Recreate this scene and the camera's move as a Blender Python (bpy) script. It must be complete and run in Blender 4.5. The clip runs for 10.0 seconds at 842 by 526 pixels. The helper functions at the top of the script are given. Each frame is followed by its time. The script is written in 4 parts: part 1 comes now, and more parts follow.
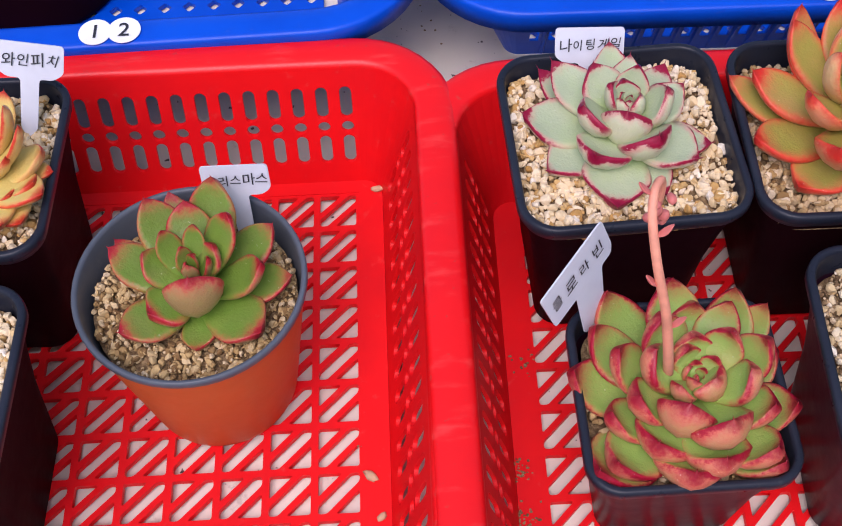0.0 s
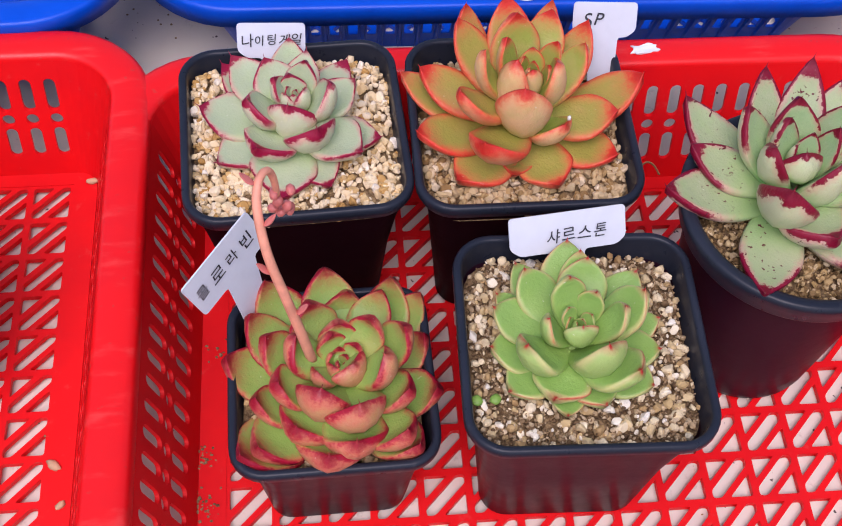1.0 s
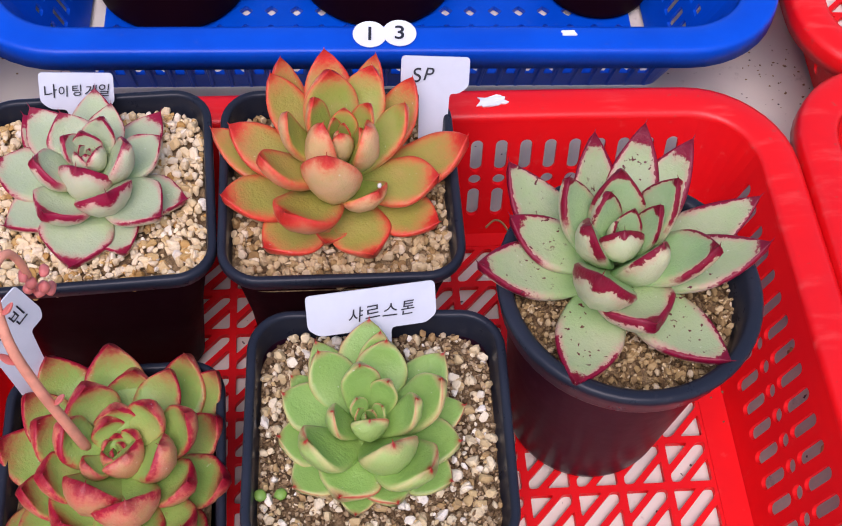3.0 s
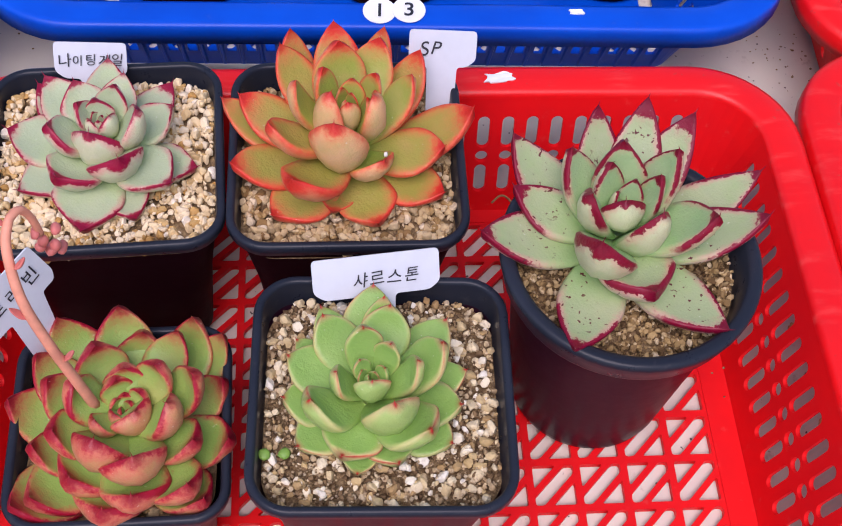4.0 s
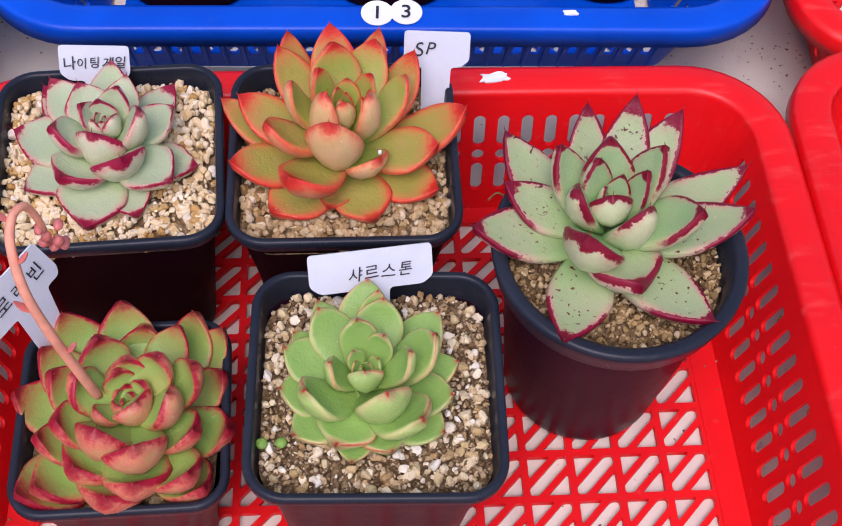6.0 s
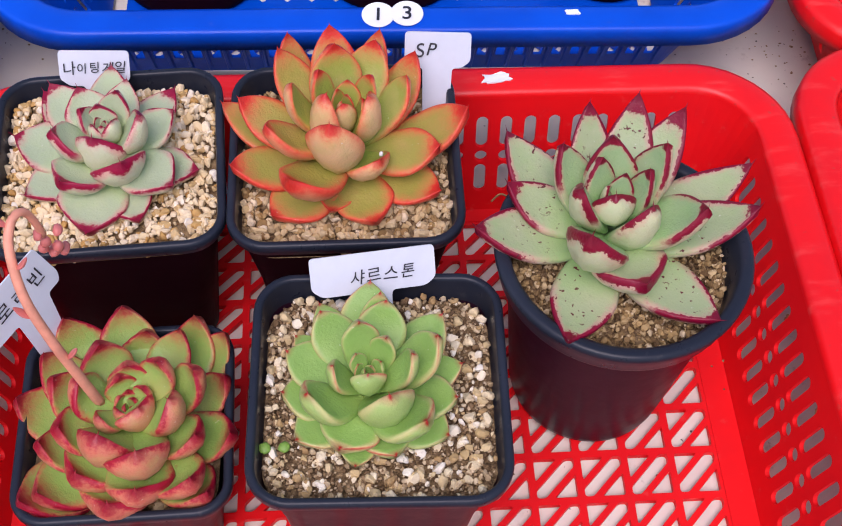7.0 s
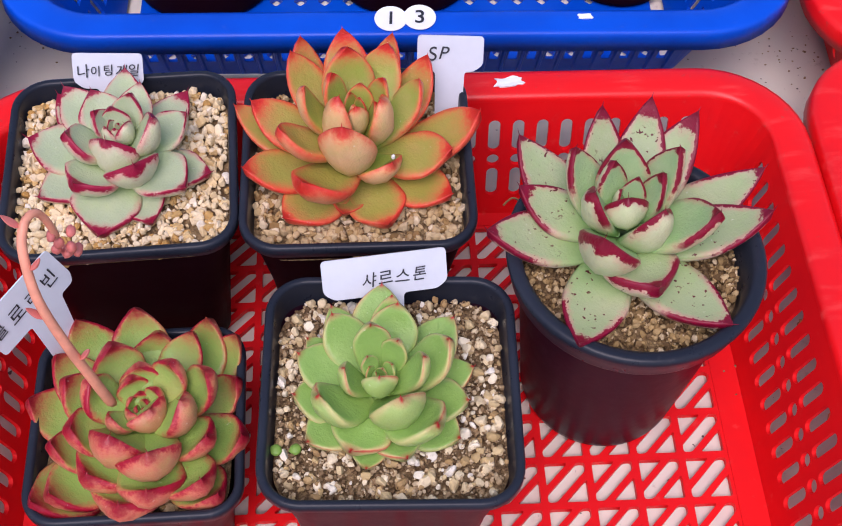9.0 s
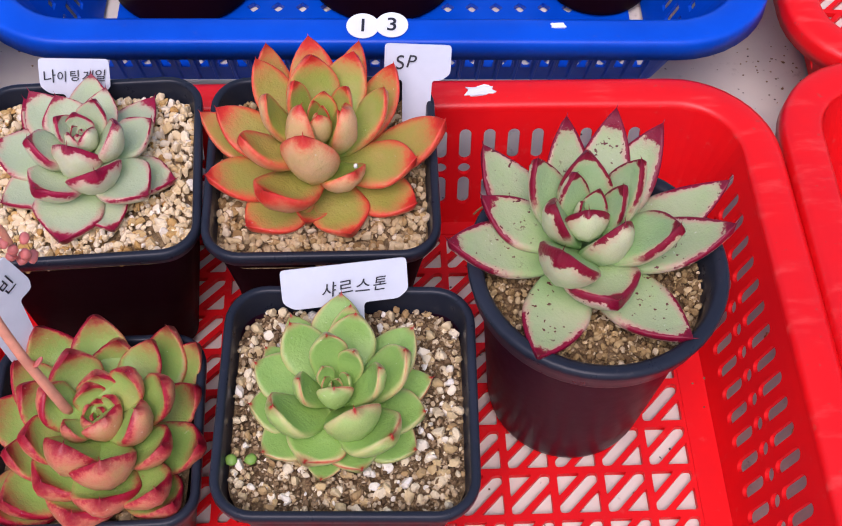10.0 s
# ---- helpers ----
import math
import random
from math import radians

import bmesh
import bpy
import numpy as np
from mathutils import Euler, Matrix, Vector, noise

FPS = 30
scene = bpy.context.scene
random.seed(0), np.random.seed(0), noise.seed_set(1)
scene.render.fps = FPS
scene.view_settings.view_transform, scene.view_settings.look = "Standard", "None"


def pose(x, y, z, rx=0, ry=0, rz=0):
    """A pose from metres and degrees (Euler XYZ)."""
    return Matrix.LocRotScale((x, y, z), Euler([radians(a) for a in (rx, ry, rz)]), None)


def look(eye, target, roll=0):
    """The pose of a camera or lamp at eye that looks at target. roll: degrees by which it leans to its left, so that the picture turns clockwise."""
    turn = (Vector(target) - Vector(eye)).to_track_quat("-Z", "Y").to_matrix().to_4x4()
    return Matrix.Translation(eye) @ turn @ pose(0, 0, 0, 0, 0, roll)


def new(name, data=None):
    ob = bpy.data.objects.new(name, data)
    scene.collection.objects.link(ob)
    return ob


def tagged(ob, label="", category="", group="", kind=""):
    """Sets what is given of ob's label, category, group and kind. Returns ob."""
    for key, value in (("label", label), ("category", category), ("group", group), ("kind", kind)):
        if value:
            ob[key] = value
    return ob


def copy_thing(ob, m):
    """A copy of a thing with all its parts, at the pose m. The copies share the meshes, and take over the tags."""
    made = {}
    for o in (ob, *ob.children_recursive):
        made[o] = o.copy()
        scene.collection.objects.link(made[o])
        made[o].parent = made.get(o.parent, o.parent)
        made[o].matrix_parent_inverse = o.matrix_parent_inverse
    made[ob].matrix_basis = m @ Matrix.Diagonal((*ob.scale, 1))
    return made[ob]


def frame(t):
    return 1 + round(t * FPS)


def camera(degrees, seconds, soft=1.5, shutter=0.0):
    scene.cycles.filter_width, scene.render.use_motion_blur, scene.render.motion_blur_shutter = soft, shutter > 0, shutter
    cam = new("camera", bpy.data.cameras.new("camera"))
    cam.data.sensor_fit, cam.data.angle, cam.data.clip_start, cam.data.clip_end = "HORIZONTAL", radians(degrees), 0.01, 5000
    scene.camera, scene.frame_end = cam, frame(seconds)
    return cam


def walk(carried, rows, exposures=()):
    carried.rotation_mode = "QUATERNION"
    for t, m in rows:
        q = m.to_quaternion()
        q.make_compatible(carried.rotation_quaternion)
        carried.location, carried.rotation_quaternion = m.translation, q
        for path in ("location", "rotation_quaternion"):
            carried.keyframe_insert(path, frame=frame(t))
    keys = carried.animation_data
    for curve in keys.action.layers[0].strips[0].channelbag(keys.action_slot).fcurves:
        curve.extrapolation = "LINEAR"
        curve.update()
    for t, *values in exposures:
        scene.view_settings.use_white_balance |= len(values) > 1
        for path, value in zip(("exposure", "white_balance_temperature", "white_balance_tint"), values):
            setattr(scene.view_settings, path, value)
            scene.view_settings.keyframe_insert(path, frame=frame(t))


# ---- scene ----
cam = camera(40.0, 10.0, soft=1.1)
PATH = [
    (0, (0.01868, 0.05480, 0.45924), (-0.0071, 1.1579, -1.2088), -2.58),
    (0.5, (0.07951, 0.05102, 0.46436), (0.0880, 1.1509, -1.2060), -1.10),
    (1, (0.11591, 0.04333, 0.46685), (0.2404, 1.1373, -1.2028), 3.87),
    (1.5, (0.12961, 0.06878, 0.47198), (0.2917, 1.1574, -1.1979), 5.41),
    (2, (0.14545, 0.08441, 0.45935), (0.3071, 1.1781, -1.2073), 5.20),
    (2.5, (0.17993, 0.07899, 0.46058), (0.3358, 1.1673, -1.2101), 4.90),
    (2.7, (0.18421, 0.08321, 0.45977), (0.3461, 1.1704, -1.2111), 5.66),
    (4, (0.18883, 0.06821, 0.45973), (0.3191, 1.1544, -1.2146), 5.75),
    (4.5, (0.19790, 0.06574, 0.46079), (0.3234, 1.1497, -1.2153), 5.24),
    (5, (0.19573, 0.06412, 0.46612), (0.3157, 1.1520, -1.2078), 5.02),
    (5.5, (0.19547, 0.05845, 0.46854), (0.3071, 1.1493, -1.2041), 4.87),
    (7, (0.19884, 0.05958, 0.46483), (0.2873, 1.1592, -1.2034), 3.00),
    (7.5, (0.19863, 0.05904, 0.46547), (0.2820, 1.1615, -1.2012), 2.68),
    (8, (0.19956, 0.06031, 0.46386), (0.2761, 1.1647, -1.2018), 2.41),
    (8.5, (0.19822, 0.05909, 0.46600), (0.2714, 1.1661, -1.1981), 2.36),
    (9, (0.19868, 0.05854, 0.46426), (0.2676, 1.1676, -1.1987), 2.36),
    (9.5, (0.19844, 0.06004, 0.46476), (0.2633, 1.1734, -1.1955), 2.54),
    (10, (0.21490, 0.06162, 0.46458), (0.2767, 1.1744, -1.1961), 2.63),
]
walk(cam, [(t, look(eye, target, roll)) for t, eye, target, roll in PATH])

# ---- light ----
world = bpy.data.worlds.new("sky")
scene.world = world
world.use_nodes = True
wt = world.node_tree
sky = wt.nodes.new("ShaderNodeTexSky")
sky.sky_type = "NISHITA"
sky.sun_disc = False
sky.sun_elevation, sky.sun_rotation = radians(62), radians(196)
sky.dust_density = 3.0
haze = wt.nodes.new("ShaderNodeHueSaturation")
haze.inputs["Saturation"].default_value = 1.05
wt.links.new(sky.outputs[0], haze.inputs["Color"])
wt.links.new(haze.outputs[0], wt.nodes["Background"].inputs[0])
wt.nodes["Background"].inputs[1].default_value = 0.14
sun = new("sun", bpy.data.lights.new("sun", "SUN"))
sun.data.energy, sun.data.angle, sun.data.color = 1.35, radians(40), (1.0, 0.84, 1.08)
sun.matrix_world = look((-0.18, -0.62, 1.2), (0, 0, 0))
scene.view_settings.exposure = 0.45


# ---- materials ----
class Nodes:
    """Short-hand for a node material."""

    def __init__(self, name, rough=0.5, spec=0.5):
        self.mat = bpy.data.materials.new(name)
        self.mat.use_nodes = True
        self.tree = self.mat.node_tree
        self.bsdf = self.tree.nodes["Principled BSDF"]
        self.bsdf.inputs["Roughness"].default_value = rough
        self.bsdf.inputs["Specular IOR Level"].default_value = spec

    def add(self, kind, **values):
        node = self.tree.nodes.new(kind)
        for key, value in values.items():
            node.inputs[key].default_value = value
        return node

    def link(self, a, b):
        self.tree.links.new(a, b)

    def value(self, op, a, b=0.0, clamp=False):
        node = self.tree.nodes.new("ShaderNodeMath")
        node.operation, node.use_clamp = op, clamp
        for socket, v in zip(node.inputs, (a, b)):
            if isinstance(v, (int, float)):
                socket.default_value = v
            else:
                self.link(v, socket)
        return node.outputs[0]

    def step(self, v, low, high):
        node = self.tree.nodes.new("ShaderNodeMapRange")
        node.interpolation_type = "SMOOTHSTEP"
        node.inputs[1].default_value, node.inputs[2].default_value = low, high
        self.link(v, node.inputs[0])
        return node.outputs[0]

    def mix(self, fac, a, b):
        node = self.tree.nodes.new("ShaderNodeMix")
        node.data_type = "RGBA"
        for socket, v in ((node.inputs[0], fac), (node.inputs[6], a), (node.inputs[7], b)):
            if isinstance(v, (int, float)):
                socket.default_value = v
            elif isinstance(v, tuple):
                socket.default_value = (*v, 1)
            else:
                self.link(v, socket)
        return node.outputs[2]

    def coords(self, which="Object"):
        return self.tree.nodes.new("ShaderNodeTexCoord").outputs[which]

    def noise(self, scale, detail=3.0, rough=0.5, vector=None):
        node = self.add("ShaderNodeTexNoise", Scale=scale, Detail=detail, Roughness=rough)
        self.link(vector or self.coords(), node.inputs["Vector"])
        return node.outputs[0]

    def color(self, socket):
        self.link(socket, self.bsdf.inputs["Base Color"])

    def rough(self, socket):
        self.link(socket, self.bsdf.inputs["Roughness"])

    def see_through(self, color, share):
        """Thin plastic that lets some light pass from behind."""
        thin = self.add("ShaderNodeBsdfTranslucent")
        self.link(color, thin.inputs["Color"])
        both = self.add("ShaderNodeMixShader", Fac=share)
        self.link(self.bsdf.outputs[0], both.inputs[1])
        self.link(thin.outputs[0], both.inputs[2])
        self.link(both.outputs[0], self.tree.nodes["Material Output"].inputs["Surface"])

    def bump(self, height, strength, distance=0.001):
        node = self.add("ShaderNodeBump", Strength=strength, Distance=distance)
        self.link(height, node.inputs["Height"])
        self.link(node.outputs[0], self.bsdf.inputs["Normal"])


def plastic(name, base, dull, rough, dust=(0.5, 0.42, 0.36), dusty=0.25, bump=0.08, spec=0.4, glow=0.0):
    n = Nodes(name, rough, spec)
    big, fine = n.noise(14, 4, 0.6), n.noise(160, 4, 0.65)
    c = n.mix(n.step(big, 0.35, 0.7), base, dull)
    spots = n.value("MULTIPLY", n.step(fine, 0.6, 0.75), dusty)
    n.color(n.mix(spots, c, dust))
    n.rough(n.value("ADD", n.value("MULTIPLY", fine, 0.18), rough - 0.09))
    n.bump(n.noise(400, 3), bump, 0.0004)
    if glow:
        n.see_through(c, glow)
    return n.mat


red_plastic = plastic("red_plastic", (0.80, 0.006, 0.009), (0.70, 0.005, 0.010), 0.48, dusty=0.06, spec=0.22)


def scuffed_rim():
    """The red of the baskets, rubbed paler in long streaks."""
    n = Nodes("red_rim_plastic", 0.40, 0.35)
    c = n.mix(n.step(n.noise(14, 4, 0.6), 0.35, 0.7), (0.80, 0.006, 0.009), (0.72, 0.006, 0.011))
    stretch = n.add("ShaderNodeMapping", Scale=(14.0, 60.0, 60.0))
    n.link(n.coords(), stretch.inputs[0])
    rub = n.step(n.noise(2.0, 5, 0.65, stretch.outputs[0]), 0.52, 0.75)
    c = n.mix(n.value("MULTIPLY", rub, 0.22), c, (0.85, 0.16, 0.14))
    c = n.mix(n.value("MULTIPLY", n.step(n.noise(230, 3, 0.6), 0.64, 0.72), 0.25), c, (0.30, 0.10, 0.07))
    n.color(c)
    n.rough(n.value("ADD", n.value("MULTIPLY", rub, 0.2), 0.34))
    n.bump(n.noise(300, 4), 0.08, 0.0004)
    return n.mat


red_rim_plastic = scuffed_rim()
blue_plastic = plastic("blue_plastic", (0.0004, 0.078, 0.60), (0.0004, 0.060, 0.50), 0.34, dusty=0.03, spec=0.25)
# red bounce light is put into the black; kept dark for shaded pots
black_plastic = plastic("black_plastic", (0.011, 0.002, 0.004), (0.015, 0.003, 0.006), 0.45, dusty=0.0, spec=0.015)
# lit copy of the pot black, with more red bounce in its colour
black_plastic_lit = plastic("black_plastic_lit", (0.026, 0.006, 0.015), (0.034, 0.009, 0.020), 0.36, dusty=0.012, spec=0.10)
gray_plastic = plastic("gray_plastic", (0.015, 0.018, 0.029), (0.024, 0.028, 0.042), 0.30, dusty=0.03, spec=0.20)
slate_plastic = plastic("slate_plastic", (0.075, 0.088, 0.11), (0.10, 0.115, 0.14), 0.42, dusty=0.08)
orange_plastic = plastic("orange_plastic", (0.56, 0.105, 0.018), (0.48, 0.085, 0.016), 0.5, dusty=0.05)


def table_paint():
    n = Nodes("table_paint", 0.55)
    c = n.mix(n.step(n.noise(9, 4, 0.6), 0.35, 0.68), (0.74, 0.70, 0.60), (0.62, 0.57, 0.51))
    c = n.mix(n.value("MULTIPLY", n.step(n.noise(55, 5, 0.7), 0.6, 0.72), 0.5), c, (0.30, 0.24, 0.20))
    c = n.mix(n.step(n.noise(210, 2, 0.5), 0.70, 0.74), c, (0.07, 0.05, 0.045))
    n.color(c)
    n.bump(n.noise(300, 4), 0.12, 0.0006)
    return n.mat


def pebble_stone(name, ramp):
    """Colours drawn at random for each grain."""
    n = Nodes(name, 0.85, 0.3)
    pick = n.tree.nodes.new("ShaderNodeNewGeometry").outputs["Random Per Island"]
    node = n.tree.nodes.new("ShaderNodeValToRGB")
    node.color_ramp.interpolation = "LINEAR"
    for at, c in ramp[2:]:
        node.color_ramp.elements.new(at).color = (*c, 1)
    for e, (at, c) in zip((node.color_ramp.elements[0], node.color_ramp.elements[-1]), ramp[:2]):
        e.position, e.color = at, (*c, 1)
    n.link(pick, node.inputs[0])
    grain = n.noise(700, 4, 0.7)
    n.color(n.mix(n.value("MULTIPLY", n.step(grain, 0.5, 0.75), 0.35), node.outputs[0], (0.30, 0.22, 0.13)))
    n.bump(grain, 0.5, 0.0005)
    return n.mat


cream_stone = pebble_stone("cream_stone", [(0.0, (0.46, 0.25, 0.07)), (1.0, (0.86, 0.79, 0.66)), (0.12, (0.58, 0.38, 0.15)), (0.3, (0.74, 0.58, 0.34)), (0.6, (0.84, 0.71, 0.50)), (0.8, (0.70, 0.54, 0.30))])
tan_stone = pebble_stone("tan_stone", [(0.0, (0.20, 0.11, 0.04)), (1.0, (0.74, 0.62, 0.44)), (0.12, (0.36, 0.23, 0.09)), (0.3, (0.50, 0.36, 0.18)), (0.6, (0.62, 0.49, 0.30)), (0.8, (0.46, 0.32, 0.16))])
fine_earth = pebble_stone("fine_earth", [(0.0, (0.10, 0.06, 0.03)), (1.0, (0.62, 0.50, 0.33)), (0.3, (0.22, 0.14, 0.07)), (0.6, (0.44, 0.32, 0.18))])
white_stone = pebble_stone("white_stone", [(0.0, (0.34, 0.21, 0.09)), (1.0, (0.84, 0.79, 0.69)), (0.2, (0.56, 0.41, 0.20)), (0.5, (0.70, 0.58, 0.37)), (0.75, (0.78, 0.68, 0.49))])
sandy_stone = pebble_stone("sandy_stone", [(0.0, (0.18, 0.10, 0.04)), (1.0, (0.70, 0.57, 0.37)), (0.25, (0.34, 0.22, 0.09)), (0.5, (0.54, 0.38, 0.17)), (0.8, (0.62, 0.47, 0.25))])

dark_stone = pebble_stone("dark_stone", [(0.0, (0.09, 0.05, 0.02)), (1.0, (0.68, 0.55, 0.36)), (0.3, (0.22, 0.14, 0.06)), (0.55, (0.38, 0.26, 0.11)), (0.8, (0.50, 0.37, 0.19))])


def soil_earth():
    n = Nodes("soil_earth", 0.95, 0.2)
    n.color(n.mix(n.step(n.noise(350, 4, 0.7), 0.35, 0.7), (0.16, 0.10, 0.05), (0.42, 0.30, 0.16)))
    n.bump(n.noise(500, 4, 0.7), 0.9, 0.002)
    return n.mat


def leaf_skin(name, inner, body, back, flush, tip, edge=(0.72, 0.98), end=(0.62, 1.0), spread=0.5, speckle=0.0, rough=0.38, ragged=0.05, flare=0.2, start=(0.35, 0.7), dot=False):
    """Fleshy leaf: fresh colour at the foot, a body colour, a flush of red towards rim and point. UV.x runs along the leaf, UV.y across."""
    n = Nodes(name, rough, 0.33)
    uv = n.tree.nodes.new("ShaderNodeSeparateXYZ")
    n.link(n.coords("UV"), uv.inputs[0])
    chance = n.tree.nodes.new("ShaderNodeObjectInfo").outputs["Random"]
    shift = n.tree.nodes.new("ShaderNodeVectorMath")
    shift.operation = "ADD"
    n.link(n.coords(), shift.inputs[0])
    n.link(n.value("MULTIPLY", chance, 3.0), shift.inputs[1])
    spot = shift.outputs[0]
    luck = n.value("SUBTRACT", chance, 0.5)
    other = n.value("SUBTRACT", n.value("FRACT", n.value("MULTIPLY", chance, 17.3)), 0.5)
    along = uv.outputs[0]
    # one rim is marked more boldly than the other
    side = n.value("ADD", n.value("SUBTRACT", n.value("MULTIPLY", uv.outputs[1], 2.0), 1.0), n.value("MULTIPLY", other, 0.16))
    across = n.value("ABSOLUTE", side)
    wobble = n.value("MULTIPLY", n.value("SUBTRACT", n.noise(420, 4, 0.75, spot), 0.5), ragged * 4)
    a = n.value("ADD", n.value("ADD", along, n.value("MULTIPLY", wobble, 0.5)), n.value("MULTIPLY", luck, 0.10))
    r = n.value("ADD", n.value("ADD", across, wobble), n.value("MULTIPLY", n.value("SUBTRACT", a, 0.7), flare))
    under = n.tree.nodes.new("ShaderNodeAttribute")
    under.attribute_name = "under"
    c = n.mix(n.step(along, 0.05, 0.62), inner, n.mix(under.outputs["Fac"], body, back))
    # cloudy bloom, lengthwise grain and mottling of the flesh
    c = n.mix(n.value("MULTIPLY", n.step(n.noise(110, 3, 0.6, spot), 0.42, 0.75), 0.28), c, inner)
    c = n.mix(n.value("MULTIPLY", n.step(n.noise(45, 4, 0.65, spot), 0.42, 0.75), 0.25), c, back)
    long = n.add("ShaderNodeMapping", Scale=(5.0, 60.0, 1.0))
    n.link(n.coords("UV"), long.inputs[0])
    c = n.mix(n.value("MULTIPLY", n.step(n.noise(3.0, 4, 0.6, long.outputs[0]), 0.4, 0.8), 0.16), c, back)
    # the soft flush, then the marked rim and point
    rosy = n.value("MULTIPLY", n.value("MAXIMUM", n.step(a, end[0] - 0.05, end[1] + 0.05), n.value("MULTIPLY", n.step(r, edge[0] - 0.28, edge[1]), n.step(a, start[0] - 0.25, start[1]))), spread)
    c = n.mix(rosy, c, flush)
    rim = n.value("MULTIPLY", n.step(r, edge[0], edge[1]), n.step(a, start[0], start[1]))
    point = n.step(a, end[0] + 0.4 * (end[1] - end[0]), end[1])
    if dot:
        point = n.step(n.value("SUBTRACT", along, n.value("MULTIPLY", across, 0.03)), end[0], end[1])
    c = n.mix(n.value("MAXIMUM", rim, point, True), c, tip)
    c = n.mix(n.value("MULTIPLY", n.step(along, 0.90, 1.0), 0.45), c, tuple(0.45 * v for v in tip))
    # blemishes, and grains of dust
    c = n.mix(n.value("MULTIPLY", n.step(n.noise(210, 3, 0.7, spot), 0.70, 0.76), 0.30), c, tuple(0.5 * v for v in flush))
    c = n.mix(n.value("MULTIPLY", n.step(n.noise(560, 3, 0.6, spot), 0.69, 0.75), 0.45), c, (0.75, 0.70, 0.60))
    if speckle:
        patch = n.value("MULTIPLY", n.step(n.noise(50, 2, 0.5, spot), 0.44, 0.54), speckle)
        c = n.mix(n.value("MULTIPLY", n.step(n.noise(480, 2, 0.5, spot), 0.65, 0.68), patch), c, (0.10, 0.012, 0.016))
    n.color(c)
    n.bsdf.inputs["Subsurface Weight"].default_value = 0.14
    n.bsdf.inputs["Subsurface Radius"].default_value = (0.004, 0.003, 0.0015)
    n.bsdf.inputs["Subsurface Scale"].default_value = 0.5
    n.rough(n.value("ADD", n.value("MULTIPLY", n.noise(180, 4, 0.5, spot), 0.25), rough - 0.12))
    n.bump(n.value("ADD", n.noise(900, 3, 0.6, spot), n.value("MULTIPLY", n.noise(170, 3, 0.5, spot), 2.0)), 0.40, 0.0006)
    return n.mat


skin_mint = leaf_skin("skin_mint", (0.40, 0.53, 0.22), (0.39, 0.46, 0.29), (0.55, 0.55, 0.37), (0.62, 0.17, 0.20), (0.28, 0.003, 0.036), edge=(0.91, 0.96), end=(0.86, 0.94), spread=0.62, ragged=0.085, flare=0.25, start=(0.45, 0.72))
skin_peach = leaf_skin("skin_peach", (0.28, 0.42, 0.06), (0.29, 0.35, 0.06), (0.68, 0.42, 0.22), (0.72, 0.20, 0.09), (0.62, 0.030, 0.024), edge=(0.82, 1.18), end=(0.80, 1.0), spread=0.9, ragged=0.08, start=(0.1, 0.5))
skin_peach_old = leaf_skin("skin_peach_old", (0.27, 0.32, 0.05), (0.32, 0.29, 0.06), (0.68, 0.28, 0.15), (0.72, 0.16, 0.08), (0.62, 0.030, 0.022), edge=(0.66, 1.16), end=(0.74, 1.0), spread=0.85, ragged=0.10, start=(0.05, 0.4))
skin_ruby = leaf_skin("skin_ruby", (0.32, 0.50, 0.11), (0.24, 0.39, 0.085), (0.54, 0.24, 0.13), (0.58, 0.055, 0.065), (0.34, 0.007, 0.028), edge=(0.88, 1.05), end=(0.74, 1.02), spread=0.8, ragged=0.12, flare=0.28, start=(0.25, 0.6))
skin_lime = leaf_skin("skin_lime", (0.31, 0.49, 0.115), (0.23, 0.385, 0.09), (0.33, 0.45, 0.14), (0.68, 0.46, 0.24), (0.45, 0.02, 0.02), edge=(0.97, 1.15), end=(0.952, 0.985), spread=0.75, ragged=0.03, flare=0.1, dot=True)
skin_frost = leaf_skin("skin_frost", (0.29, 0.46, 0.15), (0.33, 0.40, 0.21), (0.55, 0.48, 0.34), (0.60, 0.20, 0.22), (0.20, 0.002, 0.024), edge=(0.81, 0.85), end=(0.86, 0.91), spread=0.55, speckle=1.0, ragged=0.10, flare=0.50, start=(0.50, 0.62))
skin_frost_young = leaf_skin("skin_frost_young", (0.25, 0.48, 0.15), (0.30, 0.44, 0.21), (0.52, 0.54, 0.33), (0.58, 0.22, 0.20), (0.20, 0.002, 0.022), edge=(0.83, 0.87), end=(0.88, 0.93), spread=0.45, ragged=0.10, flare=0.40, start=(0.50, 0.64))
skin_olive = leaf_skin("skin_olive", (0.16, 0.30, 0.035), (0.13, 0.22, 0.03), (0.33, 0.22, 0.09), (0.55, 0.07, 0.06), (0.38, 0.012, 0.025), edge=(0.92, 1.08), end=(0.80, 1.0), spread=0.75, ragged=0.12)
skin_honey = leaf_skin("skin_honey", (0.58, 0.56, 0.14), (0.60, 0.47, 0.14), (0.66, 0.44, 0.17), (0.66, 0.20, 0.06), (0.58, 0.04, 0.02), edge=(0.94, 1.08), end=(0.84, 1.0), spread=0.6)


def plain(name, rgb, rough=0.5, vary=0.15):
    n = Nodes(name, rough)
    dark = tuple(v * (1 - vary) for v in rgb)
    n.color(n.mix(n.step(n.noise(90, 4, 0.6), 0.35, 0.7), rgb, dark))
    n.bump(n.noise(500, 3), 0.1, 0.0004)
    return n.mat


